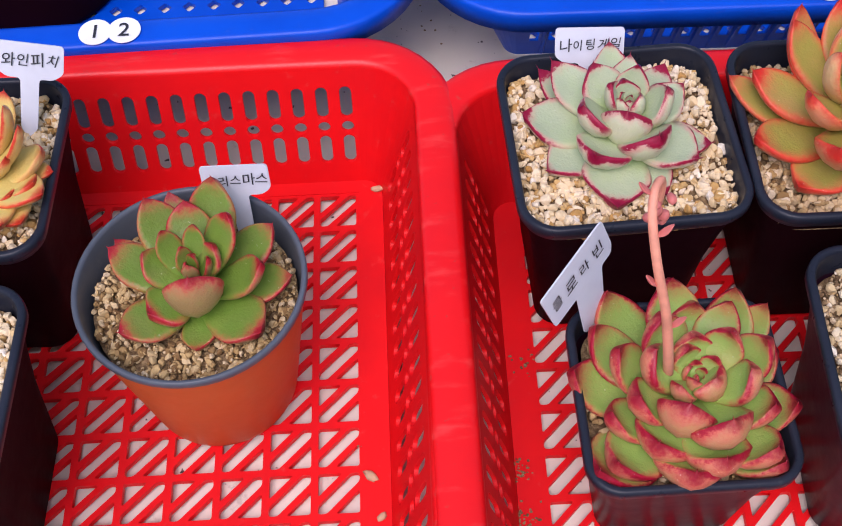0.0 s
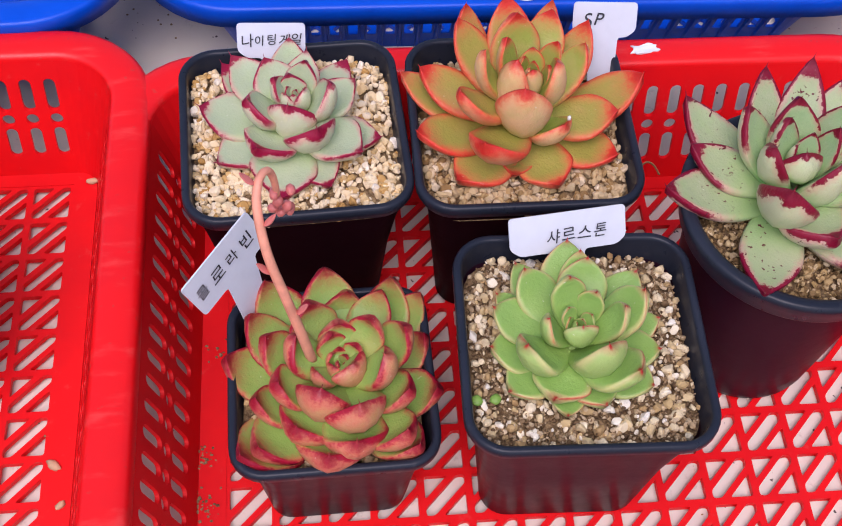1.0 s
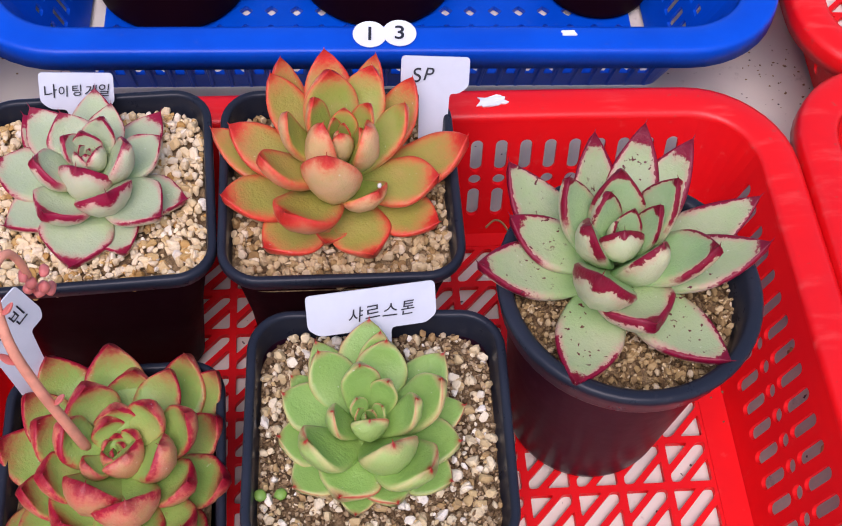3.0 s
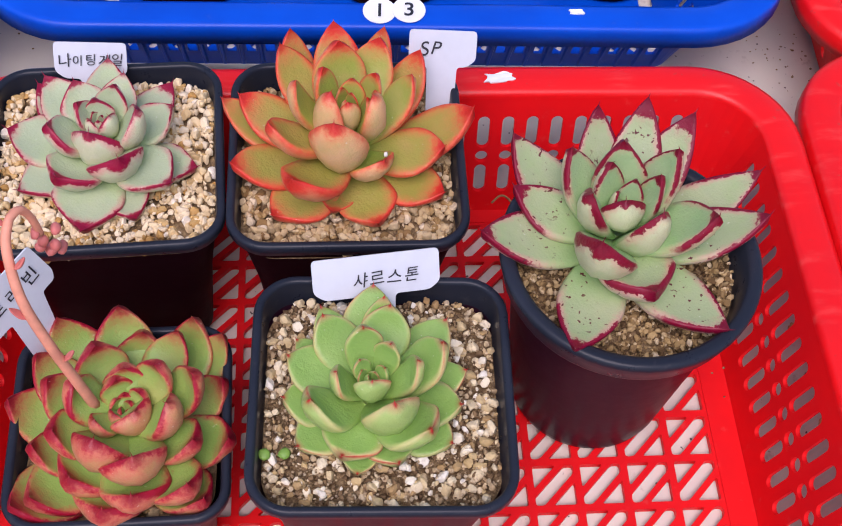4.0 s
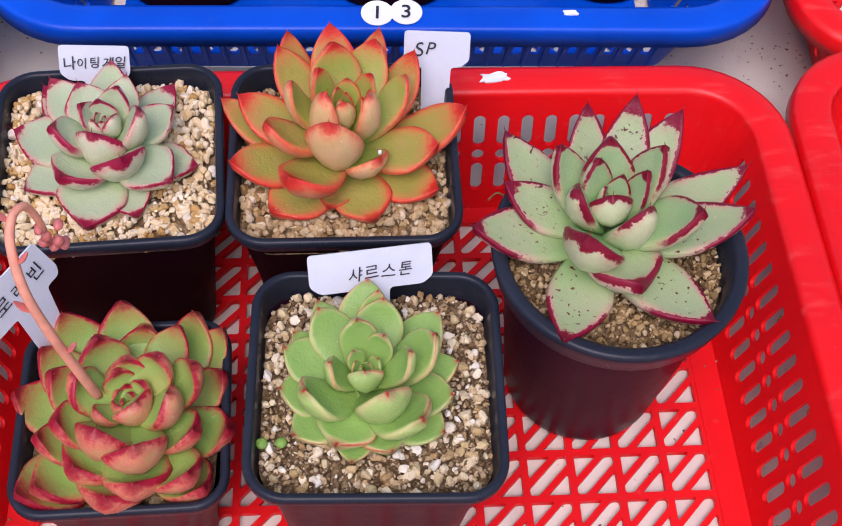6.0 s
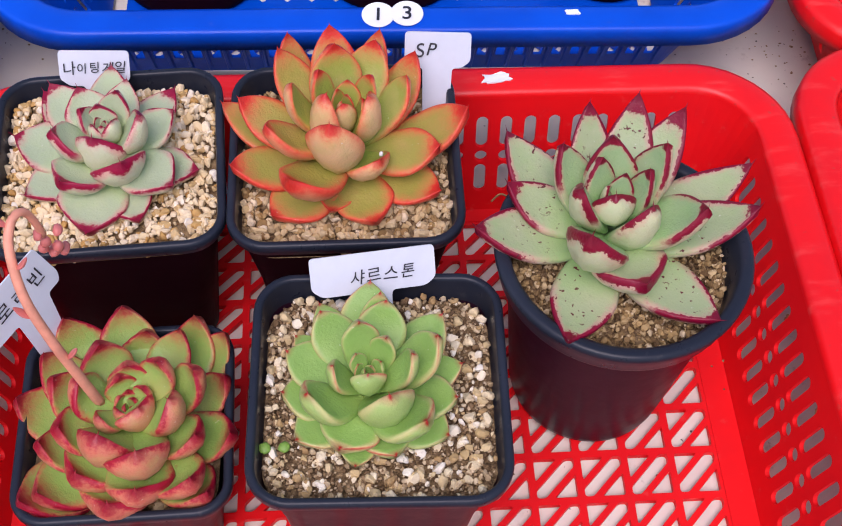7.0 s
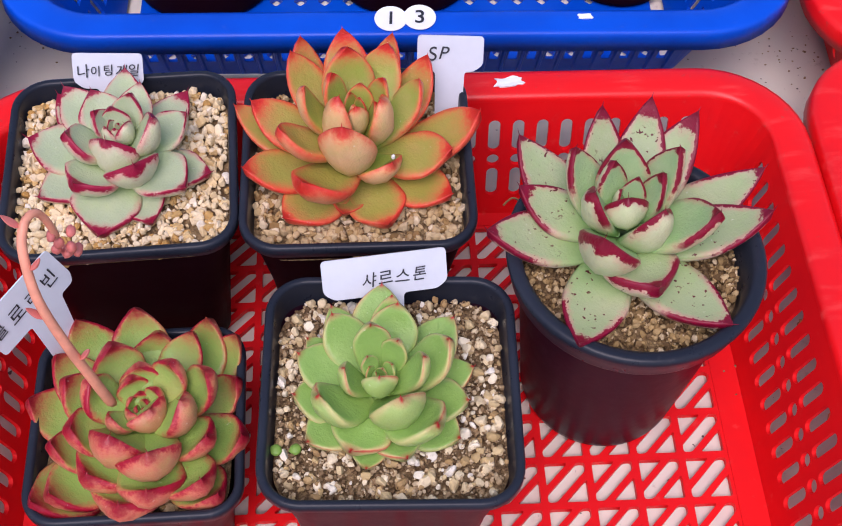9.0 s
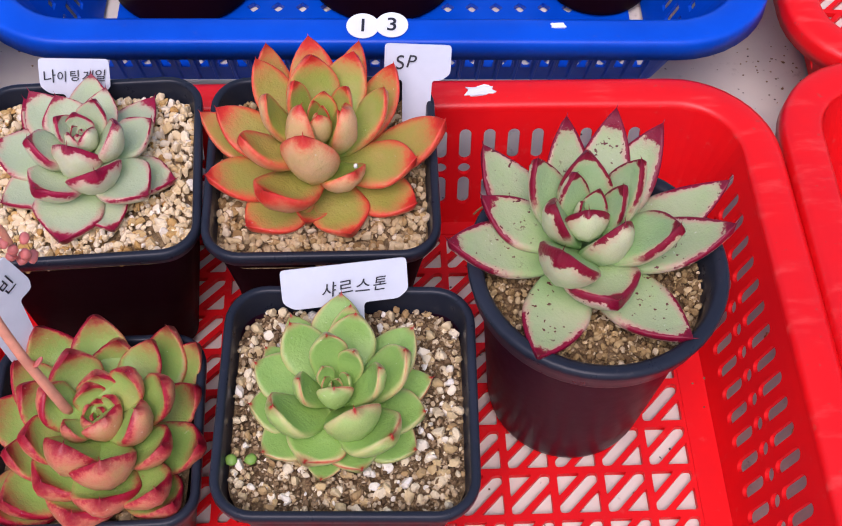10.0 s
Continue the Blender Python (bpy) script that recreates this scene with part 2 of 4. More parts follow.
table_top = table_paint()
earth = soil_earth()
tag_white = plain("tag_white", (0.60, 0.62, 0.69), 0.4, 0.05)
paper_white = plain("paper_white", (0.82, 0.83, 0.84), 0.6, 0.04)
ink = plain("ink", (0.02, 0.02, 0.03), 0.5)
stalk_pink = plain("stalk_pink", (0.80, 0.33, 0.22), 0.5, 0.25)
bud_pink = plain("bud_pink", (0.62, 0.17, 0.15), 0.45, 0.2)
dry_leaf = plain("dry_leaf", (0.42, 0.27, 0.11), 0.8, 0.4)
sprout_green = plain("sprout_green", (0.20, 0.36, 0.06), 0.5)


# ---- mesh helpers ----
def mesh_of(name, verts, faces, mat, smooth=True, uvs=None, weld=False):
    me = bpy.data.meshes.new(name)
    me.from_pydata([tuple(v) for v in verts], [], [tuple(f) for f in faces])
    if weld:
        bm = bmesh.new()
        bm.from_mesh(me)
        bmesh.ops.remove_doubles(bm, verts=bm.verts, dist=2e-5)
        bm.to_mesh(me)
        bm.free()
    if uvs is not None:
        layer = me.uv_layers.new(name="UVMap")
        idx = np.zeros(len(me.loops), dtype=np.int32)
        me.loops.foreach_get("vertex_index", idx)
        layer.data.foreach_set("uv", np.asarray(uvs, dtype=np.float32)[idx].ravel())
    if smooth:
        me.polygons.foreach_set("use_smooth", [True] * len(me.polygons))
    me.materials.append(mat)
    me.update()
    return me


def part(name, me, parent, label="", m=None):
    ob = new(name, me)
    ob.parent = parent
    if m is not None:
        ob.matrix_basis = m
    if label:
        ob["label"] = label
    return ob


def empty(name, m, label, category, group="", kind=""):
    ob = new(name)
    ob.empty_display_size = 0.02
    ob.matrix_basis = m
    return tagged(ob, label, category, group, kind)


def ring(hx, hy, r, corner=8, side=6):
    """Rounded rectangle, counter-clockwise, as (x, y) rows: straight sides cut into `side` steps."""
    r = max(min(r, hx, hy), 1e-5)
    pts = []
    for cx, cy, a0 in ((hx - r, -hy + r, -90), (hx - r, hy - r, 0), (-hx + r, hy - r, 90), (-hx + r, -hy + r, 180)):
        for i in range(corner + (0 if hx - r < 1e-6 and hy - r < 1e-6 else 1)):
            a = radians(a0 + 90 * i / corner)
            pts.append((cx + r * math.cos(a), cy + r * math.sin(a)))
    out = []
    n = len(pts)
    for i, p in enumerate(pts):
        out.append(p)
        q = pts[(i + 1) % n]
        if side > 1 and i % (corner + 1) == corner:
            for k in range(1, side):
                f = k / side
                out.append((p[0] + (q[0] - p[0]) * f, p[1] + (q[1] - p[1]) * f))
    return out


def loft(name, loops, mat, cap_first=False, cap_last=False):
    """Loops of equal count, each a list of (x, y, z)."""
    n = len(loops[0])
    verts = [p for loop in loops for p in loop]
    faces = []
    for k in range(len(loops) - 1):
        a, b = k * n, (k + 1) * n
        for i in range(n):
            j = (i + 1) % n
            faces.append((a + i, a + j, b + j, b + i))
    if cap_first:
        faces.append(tuple(range(n))[::-1])
    if cap_last:
        faces.append(tuple(range((len(loops) - 1) * n, len(loops) * n)))
    return mesh_of(name, verts, faces, mat)


def swept(name, profile, hx, hy, r, mat, corner=8, side=6, wave=0.0, caps=(False, False)):
    """A profile of (outward offset, height) carried round a rounded rectangle."""
    loops = []
    for d, z in profile:
        loop = []
        for i, (x, y) in enumerate(ring(hx + d, hy + d, r + d, corner, side)):
            loop.append((x, y, z + wave * math.sin(i * 0.37)))
        loops.append(loop)
    return loft(name, loops, mat, *caps)


def rounded(points, radius, steps=3):
    """A closed 2D polygon with its corners rounded."""
    out, n = [], len(points)
    for i in range(n):
        p, a, b = Vector(points[i]), Vector(points[i - 1]), Vector(points[(i + 1) % n])
        da, db = (a - p), (b - p)
        k = min(radius, da.length * 0.45, db.length * 0.45)
        s, e = p + da.normalized() * k, p + db.normalized() * k
        for j in range(steps + 1):
            f = j / steps
            out.append(tuple((1 - f) ** 2 * s + 2 * f * (1 - f) * p + f * f * e))
    return out


def pierced(outer, holes):
    """2D sheet with holes: vertices, triangles and the hole edges."""
    from mathutils.geometry import tessellate_polygon
    polys = [outer] + holes
    verts = [p for poly in polys for p in poly]
    tris = tessellate_polygon([[Vector((x, y, 0)) for x, y in poly] for poly in polys])
    tris = [t for t in tris]
    fixed = []
    for a, b, c in tris:
        (ax, ay), (bx, by), (cx, cy) = verts[a], verts[b], verts[c]
        area = (bx - ax) * (cy - ay) - (cx - ax) * (by - ay)
        if abs(area) > 1e-13:
            fixed.append((a, b, c) if area > 0 else (a, c, b))
    edges, at = [], len(outer)
    for h in holes:
        edges += [(at + i, at + (i + 1) % len(h)) for i in range(len(h))]
        at += len(h)
    return verts, fixed, edges


def slab(pieces, place, thick):
    """Pierced sheets set side by side; place(x, y, depth) gives the point in space."""
    verts, faces = [], []
    for (pv, pt, pe), dx, dy in pieces:
        base, n = len(verts), len(pv)
        verts += [place(x + dx, y + dy, 0.0) for x, y in pv]
        verts += [place(x + dx, y + dy, thick) for x, y in pv]
        faces += [(base + a, base + b, base + c) for a, b, c in pt]
        faces += [(base + n + a, base + n + c, base + n + b) for a, b, c in pt]
        faces += [(base + b, base + a, base + n + a, base + n + b) for a, b in pe]
    return verts, faces


# ---- setting ----
tabletop = mesh_of("table", *slab([(pierced([(-3, -3), (3, -3), (3, 3), (-3, 3)], []), 0, 0)], lambda x, y, d: (x, y, -d), 0.03), table_top, False)
tagged(new("table", tabletop), "pale grey painted display table with dirt specks", "table", kind="structure")
ground = mesh_of("ground", [(-60, -60, -0.75), (60, -60, -0.75), (60, 60, -0.75), (-60, 60, -0.75)], [(0, 1, 2, 3)], plain("concrete", (0.35, 0.34, 0.32), 0.9, 0.3), False)
tagged(new("ground", ground), "bare grey concrete ground under the table", "ground", kind="structure")

# ---- baskets ----
CELL, CELL_Y, BAR = 0.0205, 0.0208, 0.0030
RED_HX, RED_HY, RED_R = 0.1725, 0.1390, 0.027     # inner wall at its top


def red_cell():
    c, b = CELL, BAR / 2
    lo, hi, g = b, c - b, 0.0052
    tri_a = [(lo, hi), (lo, lo + g + 0.0022), (hi - g - 0.0022, hi)]
    strip = [(lo, lo), (lo + 0.0036, lo), (hi, hi - 0.0036), (hi, hi), (hi - 0.0036, hi), (lo, lo + 0.0036)]
    tri_b = [(hi, lo), (hi, hi - g - 0.0022), (lo + g + 0.0022, lo)]
    k = CELL_Y / CELL
    return pierced([(0, 0), (c, 0), (c, c * k), (0, c * k)], [[(x, y * k) for x, y in rounded(p, 0.0013, 3)] for p in (tri_a, strip, tri_b)])


def stadium(cx, z0, z1, w):
    out = []
    for i in range(9):
        a = radians(180 * i / 8)
        out.append((cx + w / 2 * math.cos(a), z1 - w / 2 + w / 2 * math.sin(a)))
    for i in range(9):
        a = radians(180 + 180 * i / 8)
        out.append((cx + w / 2 * math.cos(a), z0 + w / 2 + w / 2 * math.sin(a)))
    return out


def wall_mesh(name, hx, hy, r, lean, z0, z1, pitch, margin, column_holes, mat, thick=0.0018):
    """Leaning basket wall round a rounded rectangle, with pierced columns on the straight sides."""
    def at(side, s, z, d):
        k = lean * (z - z1) + d
        X, Y, R = hx + k, hy + k, r
        half = (hx if side % 2 == 0 else hy)
        if side == 0:
            return (s, -Y, z)
        if side == 1:
            return (X, s, z)
        if side == 2:
            return (-s, Y, z)
        return (-X, -s, z)

    verts, faces = [], []
    solid = pierced([(-pitch / 2, z0), (pitch / 2, z0), (pitch / 2, z1), (-pitch / 2, z1)], [])
    holed = pierced([(-pitch / 2, z0), (pitch / 2, z0), (pitch / 2, z1), (-pitch / 2, z1)], column_holes)
    for side in range(4):
        half = hx if side % 2 == 0 else hy
        count = int((half - margin) * 2 / pitch)
        start = -(count - 1) * pitch / 2
        pieces = [(holed, start + i * pitch, 0) for i in range(count)]
        v, f = slab(pieces, lambda x, z, d, side=side: at(side, x, z, d), thick)
        f = [tuple(b + len(verts) for b in face) for face in f]
        verts += v
        faces += f
        # plain stretches and the corner after this side
        end = count * pitch / 2
        k = half - r
        rows = 5
        for s0, s1 in ((end, k), (-k, -end)):
            base = len(verts)
            for d in (0.0, thick):
                for i in range(rows):
                    z = z0 + (z1 - z0) * i / (rows - 1)
                    verts += [at(side, s0, z, d), at(side, s1, z, d)]
            for i in range(rows - 1):
                a = base + 2 * i
                faces.append((a, a + 1, a + 3, a + 2))
                a += 2 * rows
                faces.append((a, a + 2, a + 3, a + 1))
        base, seg = len(verts), 8
        for d in (0.0, thick):
            for i in range(rows):
                z = z0 + (z1 - z0) * i / (rows - 1)
                kk = lean * (z - z1) + d
                for j in range(seg + 1):
                    ang = radians(-90 + 90 * side + 90 * j / seg)
                    cx = (hx - r) * (1 if side in (0, 1) else -1)
                    cy = (hy - r) * (1 if side in (1, 2) else -1)
                    verts.append((cx + (r + kk) * math.cos(ang), cy + (r + kk) * math.sin(ang), z))
        for lay in (0, 1):
            for i in range(rows - 1):
                for j in range(seg):
                    a = base + lay * rows * (seg + 1) + i * (seg + 1) + j
                    q = (a, a + 1, a + seg + 2, a + seg + 1)
                    faces.append(q if lay == 0 else q[::-1])
    return mesh_of(name, verts, faces, mat, False, weld=True)


LEAN = 0.28
low = LEAN * (0.004 - 0.066)
# the lattice field ends 15 mm short of the wall
NX, NY = 14, 11


def red_floor_mesh(mat):
    cell = red_cell()
    x0, y0 = -NX * CELL / 2, -NY * CELL_Y / 2
    pieces = [(cell, x0 + i * CELL, y0 + j * CELL_Y) for i in range(NX) for j in range(NY)]
    v, f = slab(pieces, lambda x, y, d: (x, y, 0.004 - d), 0.003)
    # plain margin round the lattice
    hx, hy = RED_HX + low, RED_HY + low
    outer = ring(hx, hy, RED_R + low, 6, 1)
    margin = pierced(outer, [[(x0, y0), (x0, -y0), (-x0, -y0), (-x0, y0)]])
    v2, f2 = slab([(margin, 0, 0)], lambda x, y, d: (x, y, 0.0045 - d), 0.004)
    f += [tuple(k + len(v) for k in face) for face in f2]
    return mesh_of("lattice_floor", v + v2, f, mat, False, weld=True)


def red_basket(m, label):
    th = empty("basket", m, label, "basket", "red plastic baskets")
    holes = [stadium(0, 0.0400, 0.0568, 0.0056), stadium(0, 0.0322, 0.0384, 0.0060), stadium(0, 0.0152, 0.0308, 0.0056)]
    part("side_wall", wall_mesh("side_wall", RED_HX, RED_HY, RED_R, LEAN, 0.0035, 0.066, 0.01126, 0.026, holes, red_plastic), th)
    part("lattice_floor", red_floor_mesh(red_plastic), th)
    prof = [(0.0, 0.064), (0.0002, 0.0665), (0.0012, 0.0682), (0.003, 0.0690), (0.009, 0.0694), (0.0145, 0.0690), (0.0170, 0.0680), (0.0182, 0.0660), (0.0186, 0.062), (0.0188, 0.057), (0.0176, 0.057), (0.0172, 0.062), (0.0165, 0.0655), (0.0140, 0.067), (0.004, 0.067), (0.0018, 0.0655), (0.0018, 0.062)]
    part("rim", swept("rim", prof, RED_HX, RED_HY, RED_R, red_rim_plastic, 10, 14, 0.0002), th)
    return th


first_basket = red_basket(pose(0.2045, 0.2715, 0, 0, 0, 1.3), "red plastic basket with slotted walls, holding five potted succulents")
left_basket = copy_thing(first_basket, pose(-0.1585, 0.2790, 0.0012, 0, 0, 1.6))
left_basket["label"] = "red plastic basket with pierced floor, holding an orange pot"
right_basket = copy_thing(first_basket, pose(0.586, 0.286, 0.0016, 0, 0, 0.3))
right_basket["label"] = "empty-looking red plastic basket beside the full one"
far_basket = copy_thing(first_basket, pose(0.604, 0.592, 0.0, 0, 0, -1.0))
far_basket["label"] = "red plastic basket in the row behind, beside a blue one"

BLUE_HX, BLUE_HY, BLUE_R = 0.1775, 0.1405, 0.034


def blue_floor_mesh(mat):
    c, b = 0.0136, 0.0028
    diamond = rounded([(c / 2, b), (c - b, c / 2), (c / 2, c - b), (b, c / 2)], 0.001, 2)
    cell = pierced([(0, 0), (c, 0), (c, c), (0, c)], [diamond])
    nx, ny = 21, 16
    x0, y0 = -nx * c / 2, -ny * c / 2
    v, f = slab([(cell, x0 + i * c, y0 + j * c) for i in range(nx) for j in range(ny)], lambda x, y, d: (x, y, 0.004 - d), 0.003)
    return mesh_of("lattice_floor", v, f, mat, False, weld=True)


def blue_basket(m, label):
    th = empty("basket", m, label, "basket", "blue plastic baskets")
    holes = [rounded([(-0.0025, z), (0.0025, z), (0.0025, z + h), (-0.0025, z + h)], 0.0008, 2) for z, h in ((0.050, 0.006), (0.0385, 0.0052), (0.020, 0.012))]
    part("side_wall", wall_mesh("side_wall", BLUE_HX, BLUE_HY, BLUE_R, 0.40, 0.0035, 0.071, 0.0098, 0.034, holes, blue_plastic), th)
    # upright ribs on the outside of the wall
    verts, faces = [], []
    for side in (-1, 1):
        for i in range(-14, 15):
            x = i * 0.0098 + 0.0049
            base = len(verts)
            for z in (0.006, 0.062):
                y = BLUE_HY + 0.40 * (z - 0.071) + 0.0017
                for dx, dy in ((-0.0014, 0), (-0.0007, 0.0016), (0.0007, 0.0016), (0.0014, 0)):
                    verts.append((x + dx, side * (y + dy), z))
            for k in range(3):
                q = (base + k, base + k + 1, base + k + 5, base + k + 4)
                faces.append(q if side < 0 else q[::-1])
    part("wall_ribs", mesh_of("wall_ribs", verts, faces, blue_plastic, False), th)["kind"] = "stuff"
    part("lattice_floor", blue_floor_mesh(blue_plastic), th)
    prof = [(0.0, 0.068), (0.0004, 0.0720), (0.0014, 0.0738), (0.004, 0.0750), (0.009, 0.0753), (0.0140, 0.0752), (0.0162, 0.0750), (0.0174, 0.0745), (0.0180, 0.0735), (0.0182, 0.0722), (0.0186, 0.0640), (0.0174, 0.0640), (0.0166, 0.0700), (0.014, 0.0730), (0.009, 0.0735), (0.004, 0.073), (0.0018, 0.070), (0.0018, 0.067)]
    part("rim", swept("rim", prof, BLUE_HX, BLUE_HY, BLUE_R, blue_plastic, 10, 14, 0.0002), th)
    return th


blue_mid = blue_basket(pose(0.209, 0.6045, 0, 0, 0, 0.3), "blue plastic basket with number stickers, holding black pots")
blue_left = copy_thing(blue_mid, pose(-0.186, 0.5885, 0, 0, 0, 3.0))
blue_left["label"] = "blue plastic basket with paired number stickers on its rim"


# ---- pots ----
def square_pot(name, x, y, size, height, label, turn=0.0, z=0.0045, rim_mat=None, body_mat=None):
    """Tapered square pot with rounded corners and a stepped rim."""
    th = empty(name, pose(x, y, z, 0, 0, turn), label, "plant pot", "square pots")
    h, s = height, size / 2
    r = size * 0.17
    body = []
    for z, k, rr in ((0.0, 0.70, 0.11), (0.0012, 0.72, 0.12), (h * 0.5, 0.80, 0.125), (h * 0.72, 0.860, 0.13), (h - 0.0075, 0.925, 0.135)):
        body.append([(px, py, z) for px, py in ring(s * k, s * k, size * rr, 8, 4)])
    part("body", loft("body", body, body_mat or black_plastic, True, False), th, "glossy black plastic side")
    prof = [(-0.076 * s, h - 0.0080), (-0.030 * s, h - 0.0074), (-0.026 * s, h - 0.0070), (-0.020 * s, h - 0.0052), (0, h - 0.0042), (0.0, h - 0.0013), (-0.0004, h - 0.0004), (-0.0012, h), (-0.0023, h), (-0.0031, h - 0.0005), (-0.0035, h - 0.0016), (-0.0041, h - 0.009), (-0.0048, h - 0.0125)]
    part("rim", swept("rim", prof, s, s, r, rim_mat or gray_plastic, 8, 4), th)
    return th


def round_pot(name, x, y, radius, height, base, label, body_mat, rim_mat, z=0.0045, lip=0.012, lean=0.0, roll=1.0):
    th = empty(name, pose(x, y, z, lean, 0, 0), label, "plant pot", "round pots")
    h, R = height, radius
    top = R - (0.006 if roll == 1.0 else 0.0016)
    slope = (top - base) / (h - lip)
    body = []
    for f, dr in ((0.0, -0.0025), (0.02, -0.0005), (0.06, 0.0), (0.3, 0.0), (0.6, 0.0), (0.9, 0.0), (1.0, 0.0)):
        rr = base + (top - base) * f + dr
        body.append([(px, py, f * (h - lip)) for px, py in ring(rr, rr, rr, 14, 1)])
    part("body", loft("body", body, body_mat, True, False), th)
    prof = [(top - R - 0.0003, h - lip - 0.001), (max(-0.002, top - R), h - lip), (max(-0.002, top - R) + 0.0001, h - lip + 0.0005), (-0.0012 * roll, h - lip * 0.6), (0, h - 0.003), (0.0, h - 0.0012), (-0.0008 * roll, h - 0.0002), (-0.002 * roll, h), (-0.0042 * roll, h - 0.0002), (-0.0056 * roll, h - 0.0014), (top - R - 0.0012, h - lip - 0.0005), (top - R - 0.0012 - slope * 0.004, h - lip - 0.004), (top - R - 0.0012 - slope * (0.026 - lip), h - 0.026)]
    part("rim", swept("rim", prof, R, R, R, rim_mat, 14, 1), th)
    return th


ICO = bmesh.new()
bmesh.ops.create_icosphere(ICO, subdivisions=2, radius=1.0)
ICO_V = np.array([v.co[:] for v in ICO.verts])
ICO_F = np.array([[v.index for v in f.verts] for f in ICO.faces])
ICO.free()
ICO = bmesh.new()
bmesh.ops.create_icosphere(ICO, subdivisions=1, radius=1.0)
ICO1_V = np.array([v.co[:] for v in ICO.verts])
ICO1_F = np.array([[v.index for v in f.verts] for f in ICO.faces])
ICO.free()


def gravel(x, y, z, half, corner, mat, label, seed, size=(0.0010, 0.0028), count=1900, turn=0.0, bed=True):
    """A bed of earth with loose grains heaped on it."""
    rng = np.random.default_rng(seed)
    th = empty("gravel", pose(x, y, z, 0, 0, turn), label, "gravel", kind="stuff")
    floor = [[(px, py, -0.0035) for px, py in ring(half * k, half * k, max(corner * k, 0.001), 8, 4)] for k in (1.0, 0.6, 0.2)]
    if bed:
        part("soil", loft("soil", floor, earth, False, True), th)
    verts, faces, at = [], [], 0
    for _ in range(count):
        for _try in range(8):
            px, py = rng.uniform(-half, half, 2)
            qx, qy = max(abs(px) - (half - corner), 0), max(abs(py) - (half - corner), 0)
            if math.hypot(qx, qy) < corner - 0.001:
                break
        s = size[0] + (size[1] - size[0]) * rng.random() ** 1.5
        src, tri = (ICO1_V, ICO1_F) if s < 0.0011 else (ICO_V, ICO_F)
        V = src * (1 + 0.10 * rng.standard_normal((len(src), 1)).clip(-1.2, 1.2))
        # a few flat broken faces
        for _cut in range(8):
            d = rng.standard_normal(3)
            d /= np.linalg.norm(d)
            over = V @ d - rng.uniform(0.48, 0.78)
            V = V - np.clip(over, 0, None)[:, None] * d
        V = V * np.array([1.15, rng.uniform(0.75, 1.1), rng.uniform(0.6, 0.95)]) * s
        R = np.array(Euler(rng.uniform(-3, 3, 3)).to_matrix())
        V = V @ R.T + np.array([px, py, rng.uniform(-0.0018, 0.0008) - 0.3 * s])
        verts.append(V)
        faces.append(tri + at)
        at += len(V)
    part("grains", mesh_of("grains", np.concatenate(verts).tolist(), np.concatenate(faces).tolist(), mat, False), th)
    return th


